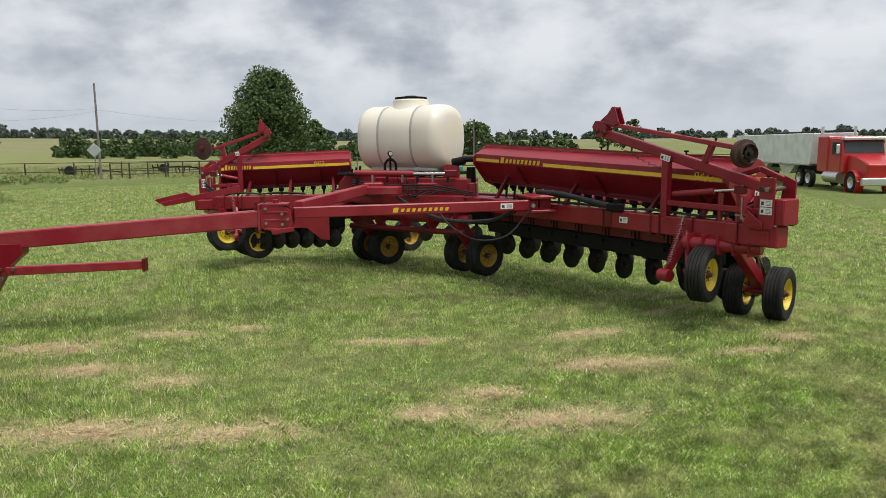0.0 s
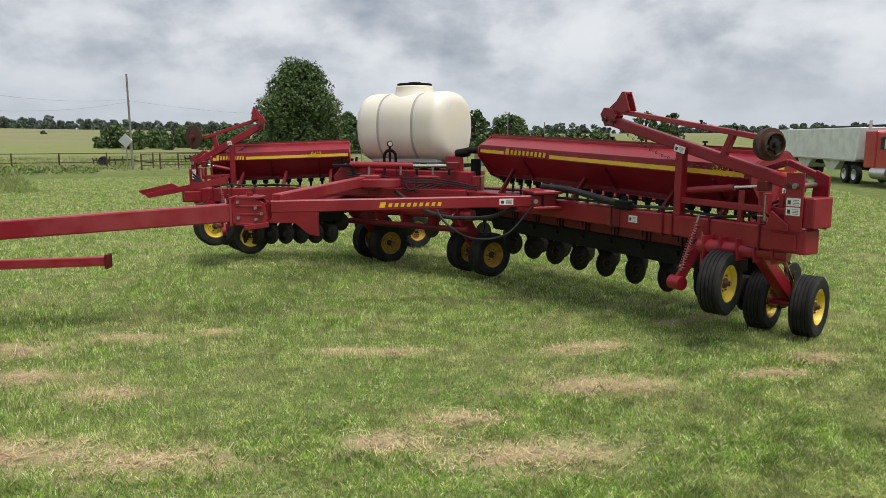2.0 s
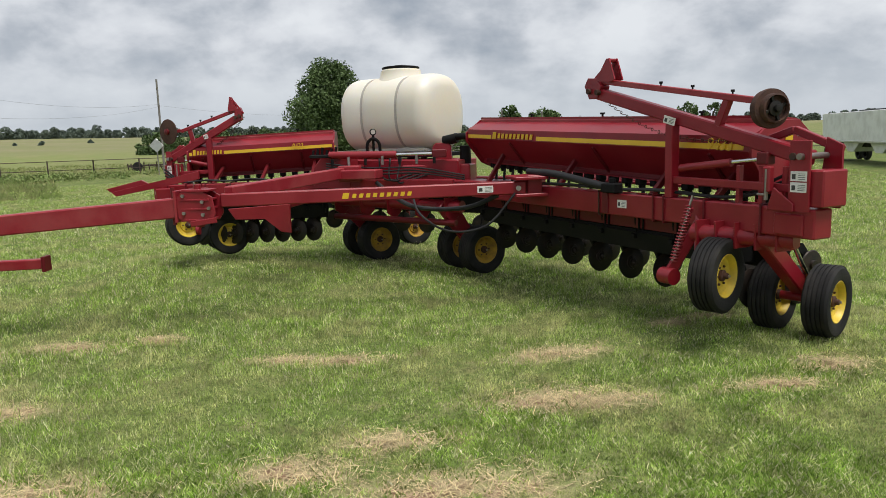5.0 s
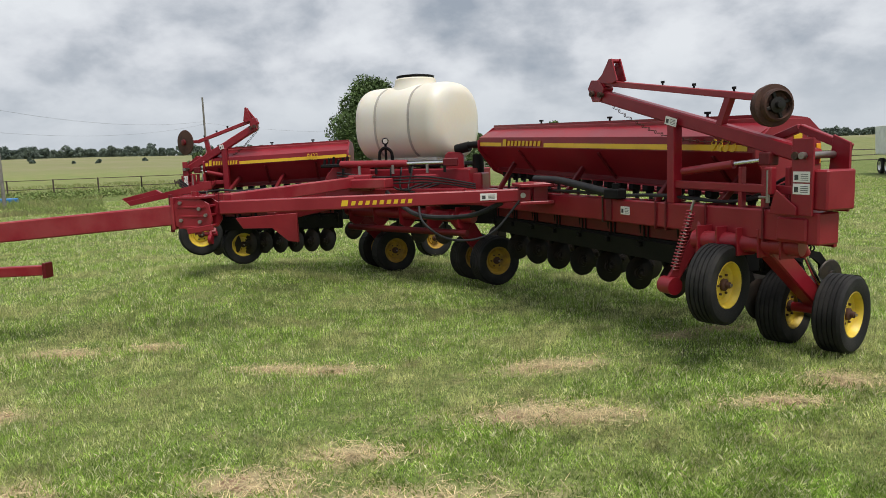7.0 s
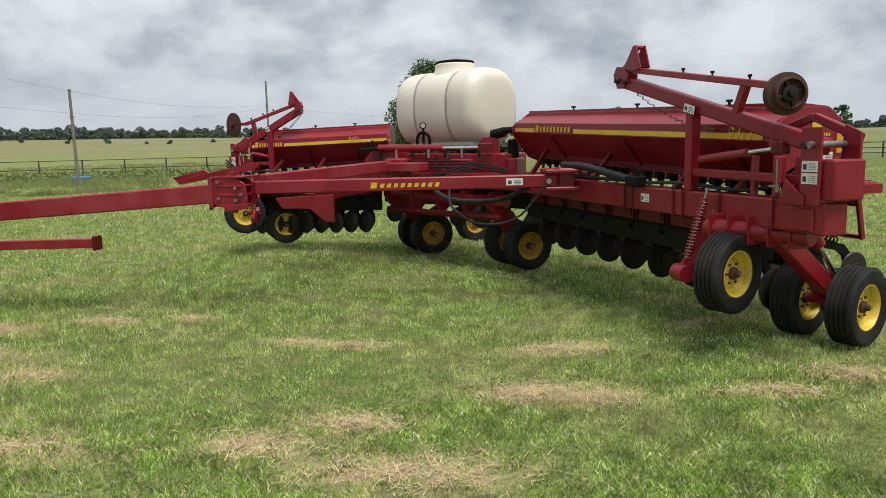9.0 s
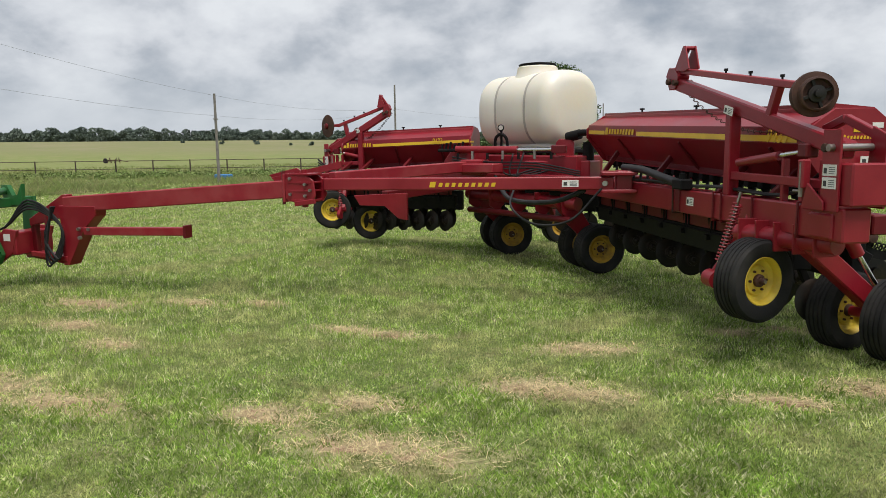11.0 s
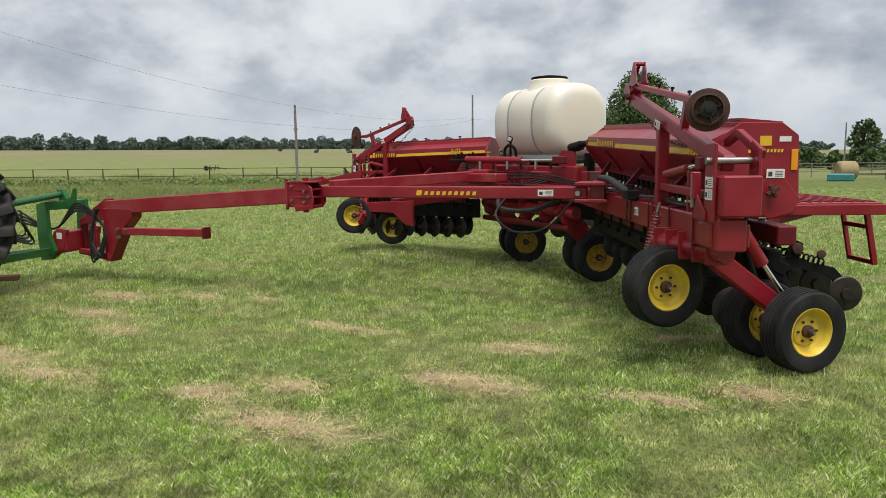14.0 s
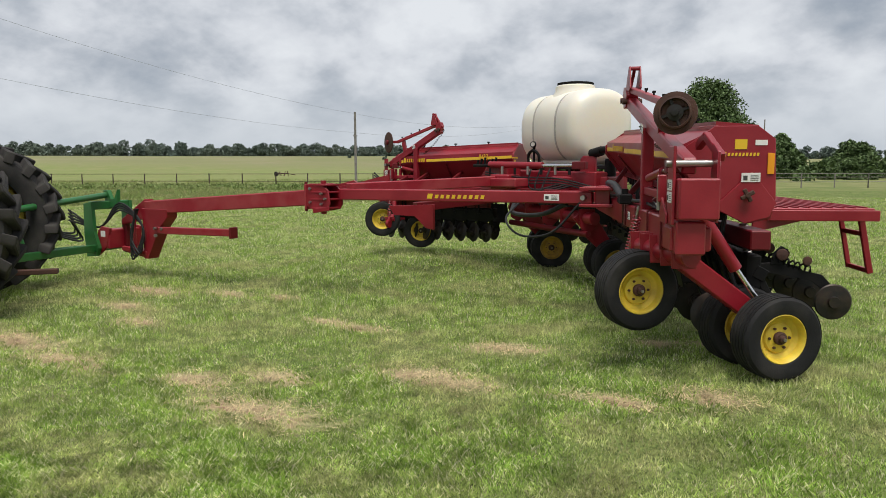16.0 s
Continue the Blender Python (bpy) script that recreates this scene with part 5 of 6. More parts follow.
body += [(r, -h) for r, h in prof[::-1]]
bm = lathe_bm(body, Matrix(), 72)
for v in bm.verts:
    r_ = math.hypot(v.co.x, v.co.y)
    if r_ > 1e-4:
        c_, s_ = abs(v.co.x / r_), abs(v.co.y / r_)
        k_ = (c_ ** 2.6 + s_ ** 2.6) ** (-1 / 2.6)
        v.co.x, v.co.y = v.co.x * k_, v.co.y * k_
bm.transform(tmat)
tb = part("tank_body", bm, POLY, tank)
tank_f = Matrix.Translation(tank_c + Vector((0, 0, tz_))) @ pose(0, 0, math.degrees(0), 0, 0, math.degrees(math.atan2(tank_ax.y, tank_ax.x)))
for x in (-0.36, 0.36):
    bm = lathe_bm([(tr_ - 0.022, -0.022), (tr_ - 0.008, -0.022), (tr_ - 0.008, 0.022), (tr_ - 0.022, 0.022)], Matrix.Translation((0, 0, x)), 72)
    for v in bm.verts:
        r_ = math.hypot(v.co.x, v.co.y)
        c_, s_ = abs(v.co.x / r_), abs(v.co.y / r_)
        k_ = (c_ ** 2.6 + s_ ** 2.6) ** (-1 / 2.6)
        v.co.x, v.co.y = v.co.x * k_, v.co.y * k_
    bm.transform(tmat)
    part("strap", bm, STRAP, tank, "pale grey hold-down strap")
part("saddle", box_bm((-0.72, -0.36, -0.645), (0.76, 0.36, -0.42), 0.05, None, tank_f), POLY, tank)
part("sump", prism_bm([(-0.30, 0), (0.30, 0), (0.22, -0.12), (0.1, -0.3), (-0.1, -0.3), (-0.22, -0.12)], tank_f @ Vector((0.70, 0, -0.25)), tank_f.to_3x3() @ Vector((0, 1, 0)), Vector((0, 0, 1)), 0.3, 0.03), POLY, tank)
neck = Matrix.Translation(tank_c + tank_ax * 0.02)
part("neck", lathe_bm([(0.40, tz_ + 0.52), (0.34, tz_ + 0.62), (0.33, tz_ + 0.70), (0.29, tz_ + 0.73), (0, tz_ + 0.73)], neck, 40), POLY, tank)
lid_ = part("lid", lathe_bm([(0.30, tz_ + 0.72), (0.31, tz_ + 0.755), (0.29, tz_ + 0.765), (0.12, tz_ + 0.77), (0.11, tz_ + 0.79), (0, tz_ + 0.79)], neck, 32), BLACK, tank, "black screw lid")
sticker(tank, face_frame(tank_f @ Vector((0.70, -tr_ * 0.93, 0.0)), tank_f.to_3x3() @ Vector((0.94, 0.34, 0)), tank_f.to_3x3() @ Vector((0.34, -0.94, 0))), 0.11, 0.10, True, "data_label")

# ---- tractor (its rear end) ----
tractor = thing("tractor", None, "rear end of a green tractor hitched to the drill", "tractor")
TF = Vector((-0.62, -0.78, 0)).normalized()
TP = Vector((0.78, -0.62, 0))
near = Vector((-6.10, 5.40, 0))


def tractor_wheel(c, out):
    R, Wd = 1.06, 0.50
    S8 = Matrix.Scale(1.07, 4)
    m = Matrix.Translation((c.x, c.y, 1.06)) @ Vector(out).to_track_quat("Z", "Y").to_matrix().to_4x4() @ S8
    h = Wd / 2
    t = part("tyre", lathe_bm([(0.64, -h * 0.8), (0.7, -h * 0.95), (0.85, -h), (0.91, -h * 0.92), (0.925, -h * 0.6), (0.935, 0), (0.925, h * 0.6), (0.91, h * 0.92), (0.85, h), (0.7, h * 0.95), (0.64, h * 0.8)], m, 64), RUBBER_DUSTY, tractor, "dusty lugged tractor tyre")
    bm = prism_bm([(-0.045, -0.05), (0.05, -0.05), (0.24, h * 1.05), (0.12, h * 1.05)], (0, 0, 0.945), Vector((0, 1, 0)), Vector((1, 0, 0)), 0.17, 0.015)
    lug = mesh_of("lug", bm, RUBBER_DUSTY)
    for i in range(42):
        s = 1 if i % 2 else -1
        mm = m @ pose(0, 0, 0, 0, 0, i * 360 / 42) @ pose(0, 0, 0, 0, 90, 0) @ (Matrix.Diagonal((s, 1, 1, 1)))
        again("lug", lug, t, mm)
    part("rim", lathe_bm([(0.66, h * 0.7), (0.68, h * 0.86), (0.63, h * 0.84), (0.60, h * 0.55), (0.56, h * 0.2), (0.42, h * 0.1), (0.36, h * 0.35), (0.2, h * 0.4), (0, h * 0.4)], m, 48), YELLOW, t, "bright yellow tractor wheel rim")
    part("hub", lathe_bm([(0.2, h * 0.4), (0.2, h * 0.6), (0.12, h * 0.65), (0.1, h * 1.1), (0, h * 1.1)], m, 24), YELLOW, t)


tractor_wheel(near, TP)
tractor_wheel(near - TP * 2.3, -TP)
axle = near - TP * 1.15
part("rear_axle", tube_bm(near + Vector((0, 0, 0.96)), near - TP * 2.3 + Vector((0, 0, 0.96)), 0.16, None, 20), GREEN, tractor)
tr_m = face_frame(axle + Vector((0, 0, 0.96)), -TF, Vector((0, 0, 1)))
part("transmission", box_bm((-1.6, -0.32, -0.35), (0.45, 0.32, 0.45), 0.04, None, tr_m), GREEN, tractor)
part("fender", box_bm((-0.7, -0.85, 0.95), (0.35, 0.85, 1.15), 0.06, None, tr_m), GREEN, tractor)
HB = T1 + flat * 1.06
HB.z = 0.40
for s_ in (-1, 1):
    o = side_n * 0.36 * s_
    q = tr_m @ Vector((0.35, 0.3 * s_, -0.42))
    part("lower_link", beam_bm(q, HB + o + flat * 0.25, 0.06, 0.12, 0.012), GREEN, tractor)
    part("coupler_side", prism_bm([(-0.14, 0.0), (0.12, -0.02), (0.16, 0.35), (0.14, 0.88), (-0.08, 0.92), (-0.1, 0.4), (-0.22, 0.14)], HB + o - Vector((0, 0, 0.1)), flat, Vector((0, 0, 1)), 0.06), GREEN, tractor)
    part("lift_rod", beam_bm(tr_m @ Vector((0.75, 0.35 * s_, -0.25)), tr_m @ Vector((0.45, 0.3 * s_, 0.85)), 0.05, 0.06, 0.01), GREEN, tractor)
    part("lift_arm", beam_bm(tr_m @ Vector((0.5, 0.3 * s_, 0.85)), tr_m @ Vector((-0.1, 0.3 * s_, 0.6)), 0.08, 0.14, 0.015), GREEN, tractor)
part("coupler_top", beam_bm(HB + side_n * 0.36 + Vector((0, 0, 0.75)), HB - side_n * 0.36 + Vector((0, 0, 0.75)), 0.12, 0.14, 0.012), GREEN, tractor)
part("coupler_hook", prism_bm([(0.05, 0.72), (-0.26, 0.70), (-0.28, 1.02), (-0.2, 0.86), (-0.1, 0.84), (-0.02, 1.0), (0.1, 1.0)], HB, flat, Vector((0, 0, 1)), 0.07), GREEN, tractor)
part("top_link", tube_bm(HB + flat * 0.05 + Vector((0, 0, 0.92)), tr_m @ Vector((0.4, 0, 0.2)), 0.05), GREEN, tractor)
part("drawbar", beam_bm(tr_m @ Vector((0.2, 0, -0.6)), tr_m @ Vector((1.25, 0, -0.6)), 0.12, 0.07, 0.01), RUST, tractor)
for k in range(4):
    part("hose", hose_bm([T1 + flat * 1.65 + side_n * 0.35 + Vector((0, 0, -0.25 + 0.06 * k)), HB + flat * 0.6 + side_n * (0.2 + 0.05 * k) + Vector((0, 0, 0.1 + 0.05 * k)), tr_m @ Vector((0.5, 0.1 * k - 0.2, 0.3)), tr_m @ Vector((0.35, 0.1 * k - 0.2, 0.9))], 0.018), HOSE, tractor)
part("cable_loop", hose_bm([tr_m @ Vector((0.2, -0.6, 1.0)), tr_m @ Vector((0.5, -0.6, 1.45)), tr_m @ Vector((0.75, -0.55, 1.4)), tr_m @ Vector((0.7, -0.5, 1.05))], 0.025), HOSE, tractor)

# ---- background ----


def tuft(v, f, c, r, rs, n, size, flat_k=1.0):
    """n leaf quads scattered in a ragged lump round c."""
    for _ in range(n):
        d = Vector(rs.normal(0, 1, 3))
        d.normalize()
        p = Vector(c) + Vector((d.x, d.y, d.z * flat_k)) * r * rs.uniform(0.35, 1.0) ** 0.6
        a = Vector(rs.normal(0, 1, 3)).normalized()
        b = a.cross(Vector(rs.normal(0, 1, 3))).normalized()
        s = size * rs.uniform(0.6, 1.3)
        i = len(v)
        v += [p + a * s, p + b * s * 0.55, p - a * s, p - b * s * 0.55]
        f.append((i, i + 1, i + 2, i + 3))


def leaf_mesh(name, v, f, material):
    me = bpy.data.meshes.new(name)
    me.from_pydata([tuple(p) for p in v], [], f)
    me.materials.append(material)
    return me


def tree(x, y, h, w, seed, label, lumps=60, per=110, size=0.22, base=0.1):
    rs = np.random.RandomState(seed)
    z0 = height(x, y)
    ob = thing("tree", Matrix.Translation((x, y, z0)), label, "tree")
    bm = hose_bm([(0, 0, -0.1), (0.1, 0, h * 0.2), (-0.1, 0.1, h * 0.5), (0.05, 0, h * 0.75)], w * 0.035, 10, 5)
    for k in range(9):
        a, z = k * 2.4, h * (0.22 + 0.05 * k)
        hose_bm([(0, 0, z), (math.cos(a) * w * 0.16, math.sin(a) * w * 0.16, z + h * 0.08), (math.cos(a) * w * 0.24, math.sin(a) * w * 0.24, z + h * 0.1)], w * 0.012, 6, 4, bm)
    part("trunk", bm, BARK, ob)
    v, f = [], []
    for _ in range(lumps):
        t = rs.uniform(base, 1.0)
        rad = w * 0.5 * (math.sin(math.pi * min(1, 0.16 + t * 0.80)) ** 0.7) * rs.uniform(0.15, 1.0) ** 0.6
        a = rs.uniform(0, 2 * math.pi)
        tuft(v, f, (rad * math.cos(a) * 0.85, rad * math.sin(a) * 0.85, h * (base + (0.93 - base) * t)), w * rs.uniform(0.07, 0.15), rs, per, size)
    part_ = new("crown", leaf_mesh("crown", v, f, LEAF))
    part_.parent = ob
    return ob


tree(-14.0, 74.7, 10.3, 9.2, 3, "tall dense green tree standing alone at the field edge", 230, 170, 0.15, 0.05)
tree(-4.6, 121.0, 5.4, 6.6, 8, "green roadside tree behind the drill", 60, 80, 0.26)
tree(-13.5, 116.0, 6.4, 6.0, 9, "tall green roadside tree behind the drill", 60, 80, 0.26)
tree(7.5, 128.0, 7.2, 6.5, 14, "distant green tree in the pasture", 30, 60, 0.3)
tree(14.0, 130.0, 6.5, 8.5, 15, "distant green tree in the pasture", 34, 60, 0.3)
tree(45.0, 150.0, 7.5, 7.0, 16, "distant green tree in the pasture", 30, 60, 0.3)
tree(51.0, 152.0, 7.0, 6.0, 17, "distant green tree in the pasture", 30, 60, 0.3)


def tree_belt(name, x0, y0, x1, y1, n, h, seed, label, size=0.8, per=60, leaves=LEAF_HAZED):
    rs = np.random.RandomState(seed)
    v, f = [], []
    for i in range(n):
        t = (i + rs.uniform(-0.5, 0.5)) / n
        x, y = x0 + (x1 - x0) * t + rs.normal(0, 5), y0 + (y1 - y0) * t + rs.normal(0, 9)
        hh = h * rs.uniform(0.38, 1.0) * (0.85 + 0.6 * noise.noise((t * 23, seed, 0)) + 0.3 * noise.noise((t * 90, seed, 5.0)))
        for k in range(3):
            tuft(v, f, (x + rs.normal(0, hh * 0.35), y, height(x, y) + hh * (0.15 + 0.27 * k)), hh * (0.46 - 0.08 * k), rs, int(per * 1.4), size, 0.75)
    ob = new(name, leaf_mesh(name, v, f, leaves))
    tagged(ob, label, "woods", kind="stuff")


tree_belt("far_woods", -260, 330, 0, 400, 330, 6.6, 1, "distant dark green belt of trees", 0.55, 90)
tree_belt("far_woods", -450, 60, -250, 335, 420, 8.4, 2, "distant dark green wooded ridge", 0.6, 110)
tree_belt("near_woods", -64, 150, -20, 165, 70, 5.6, 3, "dark green hedgerow of trees past the pasture", 0.32, 150, LEAF)
tree_belt("near_woods", -20, 110, 2, 125, 50, 4.6, 4, "dark green hedgerow of trees past the pasture", 0.28, 150, LEAF)
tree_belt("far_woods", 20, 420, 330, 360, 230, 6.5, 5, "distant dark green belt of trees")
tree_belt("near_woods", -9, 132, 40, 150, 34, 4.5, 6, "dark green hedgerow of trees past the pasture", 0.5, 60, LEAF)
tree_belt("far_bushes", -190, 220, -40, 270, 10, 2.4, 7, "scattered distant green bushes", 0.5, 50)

# weeds along the pipe fence
FENCE = [(-13.0, 61.0), (-30.0, 57.5), (-48.0, 50.0), (-70.0, 40.0), (-105.0, 22.0)]
rs_ = np.random.RandomState(12)
v_, f_ = [], []
for a, b in zip(FENCE[1:], FENCE[2:]):
    for i in range(520):
        t = rs_.rand()
        x, y = a[0] + (b[0] - a[0]) * t + rs_.uniform(-1, 6), a[1] + (b[1] - a[1]) * t - rs_.uniform(-1, 9)
        tuft(v_, f_, (x, y, 0.06), rs_.uniform(0.25, 0.7), rs_, 26, 0.10, 0.5)
tagged(new("weeds", leaf_mesh("weeds", v_, f_, WEED)), "rank green and straw weeds along the fence", "weeds", kind="stuff")


# rough knee-high growth between the mown lawn and the fence, thinner in the pasture
rs_ = np.random.RandomState(21)
v_, f_ = [], []
for i in range(52000):
    d_ = 37 + 70 * rs_.rand() ** 1.6
    a_ = math.radians(rs_.uniform(14, 84))
    x, y = 1.0 - d_ * math.sin(a_), 1.0 + d_ * math.cos(a_)
    k_ = noise.noise((x * 0.22, y * 0.22, 9.0)) + 0.5 * noise.noise((x * 0.9, y * 0.9, 2.0))
    if a_ < 0.55 and d_ < 58 or k_ < rs_.uniform(-0.6, 0.35):
        continue
    h_, w_, t_ = rs_.uniform(0.1, 0.32) * (1 + k_), rs_.uniform(0.02, 0.05), rs_.uniform(0, 6.28)
    z, i0 = height(x, y), len(v_)
    cx, cy = math.cos(t_), math.sin(t_)
    for s_ in (-1, 1):
        i0 = len(v_)
        v_ += [Vector((x - cx * w_, y - cy * w_, z)), Vector((x + cx * w_, y + cy * w_, z)), Vector((x + s_ * cx * h_ * 0.6 + rs_.normal(0, 0.05), y + s_ * cy * h_ * 0.6, z + h_))]
        f_.append((i0, i0 + 1, i0 + 2))
tagged(new("rough_grass", leaf_mesh("rough_grass", v_, f_, ROUGH)), "rough green and straw-coloured pasture grass", "grass", kind="stuff")


def pole_fence(name, line, spacing, post_r, heights, material, label, square=False):
    ob = thing(name, None, label, "fence")
    post = mesh_of("post", tube_bm((0, 0, -0.1), (0, 0, heights[-1] + 0.05), post_r, None, 8), material)
    for a, b in zip(line, line[1:]):
        a, b = Vector((*a, 0)), Vector((*b, 0))
        n = max(1, int((b - a).length / spacing))
        for i in range(n + 1):
            p = a.lerp(b, i / n)
            again("post", post, ob, Matrix.Translation((p.x, p.y, height(p.x, p.y))))
        for h in heights:
            part("rail", tube_bm((a.x, a.y, h + height(a.x, a.y)), (b.x, b.y, h + height(b.x, b.y)), post_r * 0.55, None, 6), material, ob)
    return ob


pole_fence("pipe_fence", FENCE, 3.2, 0.055, (0.55, 1.25), PIPE, "long rusty pipe fence between lawn and pasture")
pole_fence("rail_fence", [(-23.0, 56.0), (-17.5, 60.5), (-13.0, 61.2)], 1.4, 0.06, (0.35, 0.75, 1.2), PIPE, "dark railed pen fence beside the pasture")
pole_fence("rail_fence", [(14.0, 74.0), (4.0, 68.0), (40.0, 62.0)], 3.0, 0.07, (0.4, 0.8, 1.25), PIPE, "dark railed fence behind the lawn")
pole_fence("wire_fence", [(-12.0, 66.0), (0.0, 72.0), (18.0, 92.0)], 2.4, 0.05, (0.5, 0.9, 1.2), WOOD, "thin wooden post and wire fence")


def utility_pole(x, y, h, label):
    ob = thing("utility_pole", Matrix.Translation((x, y, height(x, y))), label, "pole", "utility poles")
    part("shaft", tube_bm((0, 0, -0.2), (0, 0, h), 0.095, 0.07, 12), WOOD, ob)
    part("insulator", tube_bm((0.0, -0.16, h * 0.72), (0, 0.16, h * 0.72), 0.05, None, 8), STEEL, ob)
    return ob


POLES = [(-24.48, 57.96, 7.4), (-26.7, 37.1, 5.35), (-12.8, 98.0, 7.6), (4.5, 95.0, 5.6), (10.0, 98.0, 5.2), (16.0, 104.0, 4.6)]
for x, y, h in POLES:
    utility_pole(x, y, h, "weathered grey wooden utility pole in the grass")


WIRE = mat("weathered_wire", (0.34, 0.35, 0.37), 0.6, 0.2)


def wire(a, b, sag, r=0.006):
    a, b = Vector(a), Vector(b)
    pts = [a.lerp(b, i / 10) - Vector((0, 0, sag * 4 * (i / 10) * (1 - i / 10))) for i in range(11)]
    ob = new("power_line", mesh_of("power_line", hose_bm(pts, r, 5, 2), WIRE))
    tagged(ob, "thin dark overhead wire between utility poles", "power line")


wire((-26.7, 37.1, 5.2), (-24.48, 57.96, 5.4), 0.5)
wire((-26.7, 37.1, 4.0), (-24.48, 57.96, 5.2), 0.5)
wire((-24.48, 57.96, 5.3), (-12.8, 98.0, 6.2), 0.8)
wire((-29.0, 10.0, 9.5), (-26.7, 37.1, 5.2), 0.6, 0.006)
wire((-29.0, 10.0, 6.5), (-26.7, 37.1, 4.0), 0.5, 0.006)

# diamond road sign by the first pole
sign = thing("road_sign", Matrix.Translation((-23.9, 55.6, height(-23.9, 55.6))), "pale diamond road sign on a post, seen from behind", "sign")
part("post", beam_bm((0, 0, -0.1), (0, 0, 2.4), 0.07, 0.07, 0.005), STEEL, sign)
part("plate", prism_bm([(0, -0.55), (0.55, 0), (0, 0.55), (-0.55, 0)], (0, -0.06, 2.25), Vector((1, 0, 0)), Vector((0, 0, 1)), 0.02), ALU, sign)

# blue and green water troughs, hay bale and old implements in the grass
trough = thing("water_trough", Matrix.Translation((-31.0, 43.0, height(-31, 43))), "blue plastic water trough beside the fence", "trough")
part("tub", box_bm((-0.6, -0.3, 0), (0.6, 0.3, 0.36), 0.06), mat("blue_plastic", (0.05, 0.22, 0.5), 0.5), trough)
trough = thing("water_trough", Matrix.Translation((3.8, 62.0, height(3.8, 62))), "teal water trough beside the fence", "trough")
part("tub", box_bm((-0.9, -0.4, 0), (0.9, 0.4, 0.55), 0.08), mat("teal_plastic", (0.04, 0.25, 0.25), 0.5), trough)
bale = thing("hay_bale", Matrix.Translation((4.2, 66.0, height(4.2, 66))), "round straw-coloured hay bale in the grass", "hay bale")
part("roll", lathe_bm([(0, -0.7), (0.6, -0.7), (0.72, -0.6), (0.75, 0), (0.72, 0.6), (0.6, 0.7), (0, 0.7)], pose(0, 0, 0.72, 0, 90, 20), 28), HAY, bale)


def old_implement(x, y, seed, label, material):
    rs = np.random.RandomState(seed)
    ob = thing("farm_implement", Matrix.Translation((x, y, height(x, y))), label, "implement")
    part("frame", beam_bm((-1.8, 0, 0.5), (1.8, 0.2, 0.55), 0.15, 0.15, 0.02), material, ob)
    part("drawbar", beam_bm((1.6, 0.1, 0.5), (3.4, 0.3, 0.25), 0.12, 0.12, 0.02), material, ob)
    for k in range(8):
        px = -1.7 + 0.48 * k
        part("tine", beam_bm((px, -0.5 + rs.rand(), 0.0), (px + rs.uniform(-0.2, 0.2), rs.uniform(-0.5, 0.5), rs.uniform(0.6, 1.0)), 0.08, 0.1, 0.01), material, ob)
    part("wheel", lathe_bm([(0, -0.1), (0.42, -0.1), (0.45, 0), (0.42, 0.1), (0, 0.1)], pose(-0.6, -0.7, 0.42, 90, 0, 0), 20), RUBBER, ob)


old_implement(-29.0, 65.0, 1, "old dark farm implement rusting in the pasture", PIPE)
old_implement(-22.5, 70.0, 2, "heap of old black farm machinery in the pasture", BLACK)
old_implement(-17.5, 76.0, 3, "old rusty harrow standing in the pasture", RUST)
old_implement(-95.0, 95.0, 4, "old rusty farm implement far out in the field", RUST)

# ---- truck and trailer ----
td_ = Vector((-0.152, -0.988, 0))
TRK = Matrix.Translation((20.4, 30.9, height(20, 30))) @ pose(0, 0, 0, 0, 0, math.degrees(math.atan2(td_.y, td_.x))) @ Matrix.Scale(0.88, 4)


def road_wheel(parent, x, y, rim_mat):
    m = Matrix.Translation((x, y, 0.52)) @ pose(0, 0, 0, 90 if y < 0 else -90, 0, 0)
    t = part("tyre", lathe_bm([(0.3, -0.13), (0.46, -0.14), (0.52, -0.10), (0.52, 0.10), (0.46, 0.14), (0.3, 0.13)], m, 32), RUBBER, parent)
    part("rim", lathe_bm([(0.3, 0.12), (0.31, 0.14), (0.27, 0.13), (0.22, 0.03), (0.12, 0.02), (0.1, 0.1), (0, 0.1)], m, 24), rim_mat, t)


truck = thing("truck", TRK, "bright red semi truck tractor with sleeper cab parked on the grass", "truck")
part("hood", prism_bm([(0.1, 0.75), (1.2, 0.7), (1.3, 1.5), (0.2, 1.85), (-0.9, 1.95), (-0.9, 1.0)], (0, 0, 0), Vector((1, 0, 0)), Vector((0, 0, 1)), 1.7, 0.06), CAB_RED, truck)
part("cab", prism_bm([(-0.9, 0.95), (-0.9, 1.95), (-1.15, 2.75), (-1.3, 2.85), (-2.6, 2.85), (-2.6, 0.95)], (0, 0, 0), Vector((1, 0, 0)), Vector((0, 0, 1)), 2.2, 0.06), CAB_RED, truck)
part("sleeper", box_bm((-3.9, -1.15, 0.95), (-2.62, 1.15, 2.95), 0.06), CAB_RED, truck)
part("windscreen", prism_bm([(-0.92, 2.05), (-1.12, 2.68), (-1.14, 2.68), (-0.94, 2.05)], (0.03, 0, 0), Vector((1, 0, 0)), Vector((0, 0, 1)), 2.0, 0), GLASS, truck)
part("visor", box_bm((-1.3, -1.1, 2.72), (-0.85, 1.1, 2.88), 0.03), ALU, truck)
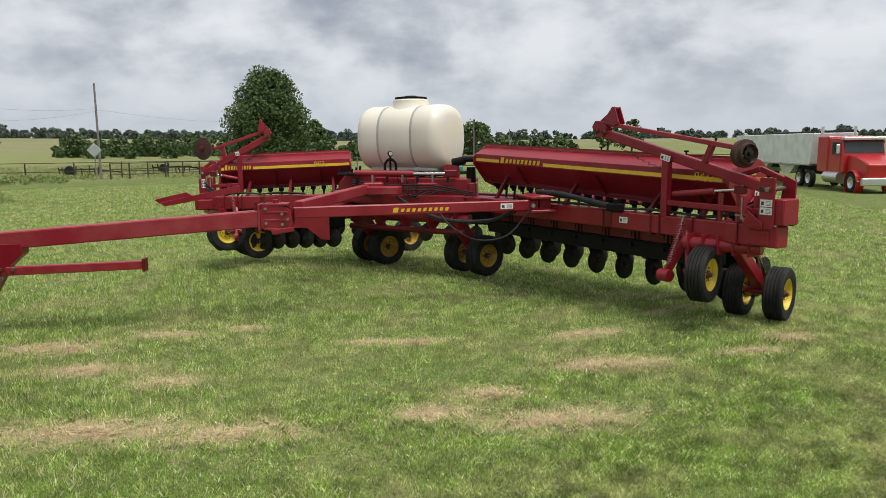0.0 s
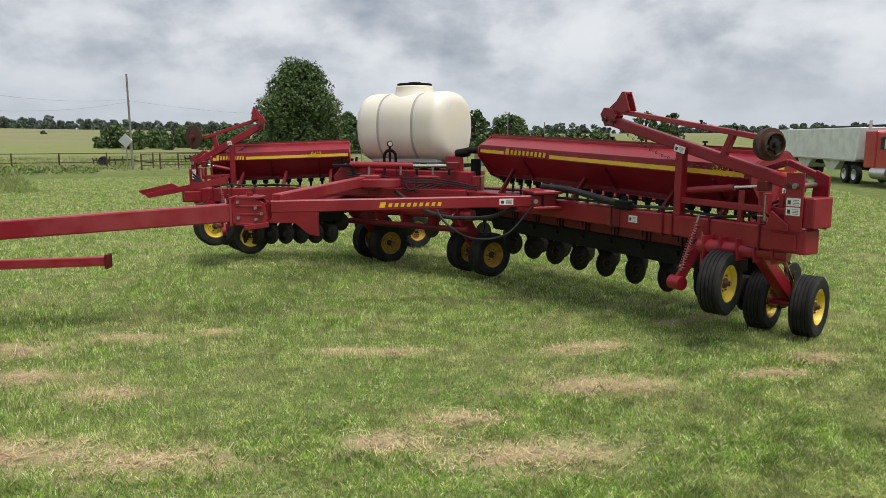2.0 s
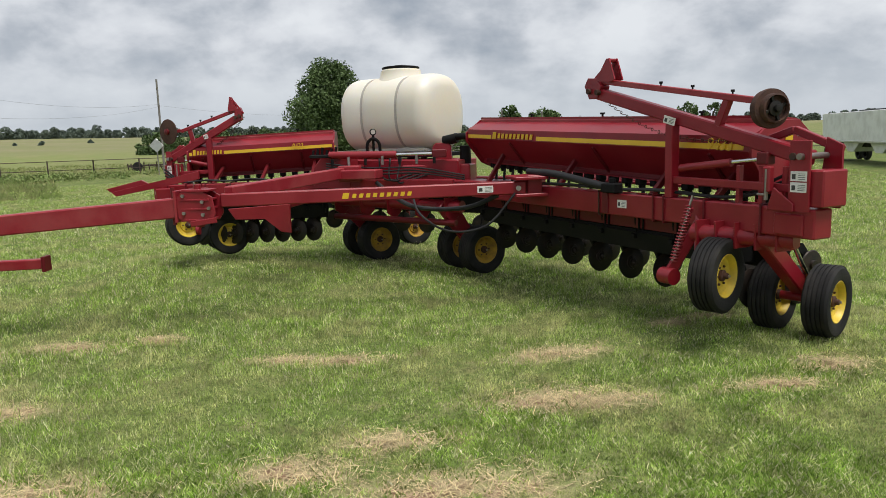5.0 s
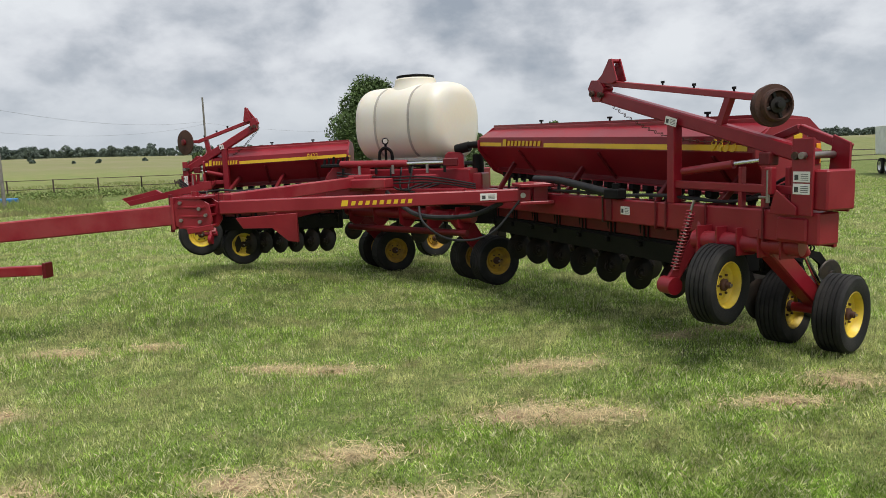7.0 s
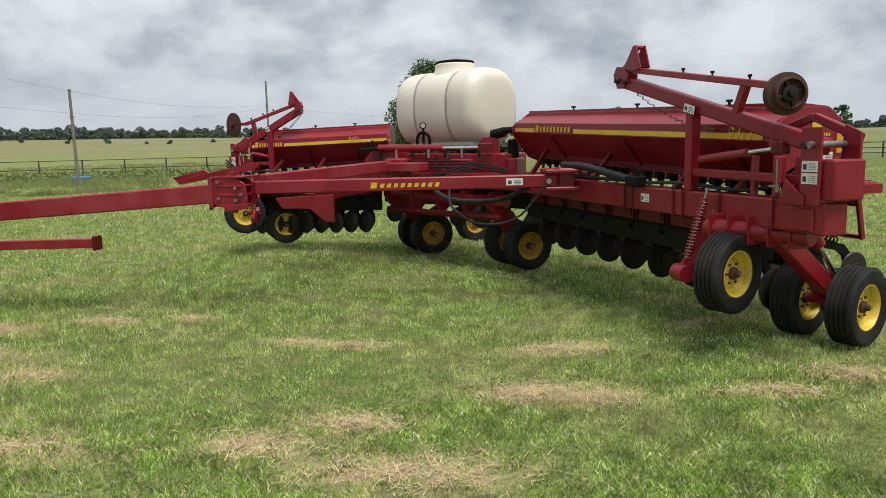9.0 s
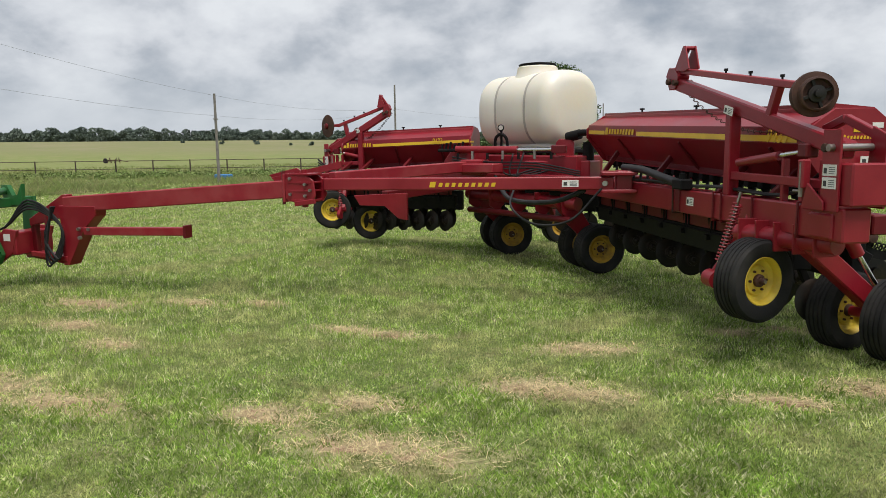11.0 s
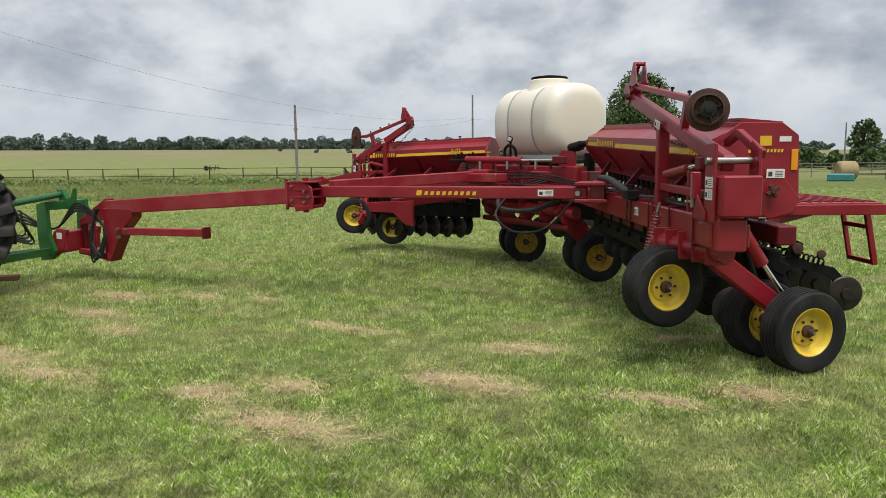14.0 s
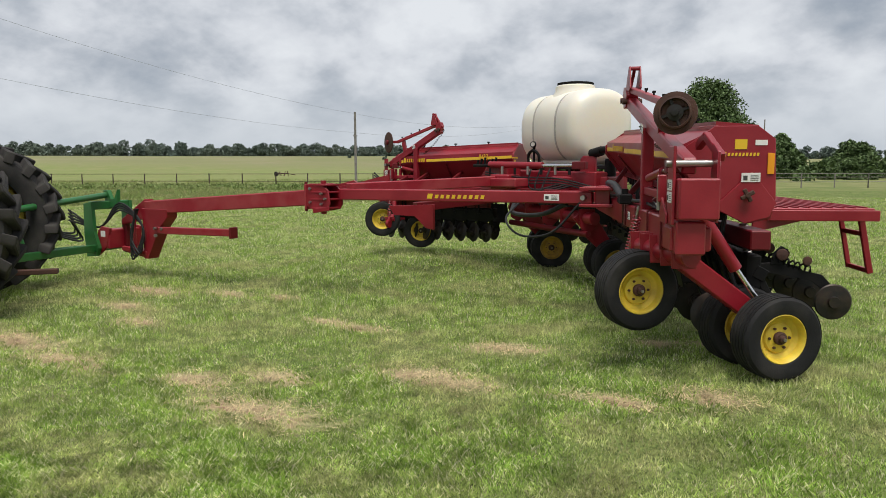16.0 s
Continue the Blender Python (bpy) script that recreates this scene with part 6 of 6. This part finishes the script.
for s_ in (-1, 1):
    d_ = part("door", box_bm((-2.35, 1.10 * s_, 1.1), (-1.15, 1.125 * s_, 2.7), 0.01), CAB_RED, truck)
    part("window", box_bm((-2.1, 1.127 * s_, 1.95), (-1.25, 1.135 * s_, 2.6), 0.01), GLASS, d_)
    part("fuel_tank", tube_bm((-2.9, 0.95 * s_, 0.72), (-1.2, 0.95 * s_, 0.72), 0.33, None, 24), ALU, truck, "polished aluminium fuel tank")
    part("fender", lathe_bm([(0.62, -0.2), (0.66, -0.2), (0.66, 0.2), (0.62, 0.2)], pose(0.15, 0.95 * s_, 0.5, 90, 0, 0), 28), CAB_RED, truck)
    part("mirror", box_bm((-1.05, 1.25 * s_, 2.0), (-0.95, 1.42 * s_, 2.5), 0.02), ALU, truck)
    for x in (0.15, -5.0, -6.3):
        road_wheel(truck, x, 1.0 * s_, ALU)
part("bumper", box_bm((1.2, -1.15, 0.4), (1.4, 1.15, 0.8), 0.04), ALU, truck)
part("chassis", box_bm((-6.9, -0.45, 0.75), (0.5, 0.45, 1.0), 0.02), BLACK, truck)
part("exhaust", tube_bm((-3.95, -0.9, 1.0), (-3.95, -0.9, 3.5), 0.08), ALU, truck)
part("exhaust", tube_bm((-3.95, 0.9, 1.0), (-3.95, 0.9, 3.5), 0.08), ALU, truck)
trailer = thing("grain_trailer", TRK, "white hopper grain trailer with rolled black tarp", "trailer")
part("box", prism_bm([(-4.6, 1.35), (-4.3, 3.15), (-17.8, 3.15), (-17.5, 1.35)], (0, 0, 0), Vector((1, 0, 0)), Vector((0, 0, 1)), 2.5, 0.03), WHITE, trailer)
part("tarp", tube_bm((-4.4, 1.15, 3.2), (-17.7, 1.15, 3.2), 0.14), BLACK, trailer)
part("rail", box_bm((-17.4, -1.27, 1.25), (-4.7, 1.27, 1.38), 0.02), ALU, trailer)
part("frame", box_bm((-17.0, -0.5, 0.95), (-4.9, 0.5, 1.25), 0.02), BLACK, trailer)
for x0 in (-7.6, -12.0):
    part("hopper_bottom", prism_bm([(0, 1.3), (-3.0, 1.3), (-2.0, 0.65), (-1.0, 0.65)], (x0, 0, 0), Vector((1, 0, 0)), Vector((0, 0, 1)), 1.6, 0.02), WHITE, trailer)
for x in (-15.7, -17.0):
    for s_ in (-1, 1):
        road_wheel(trailer, x, 1.0 * s_, ALU)
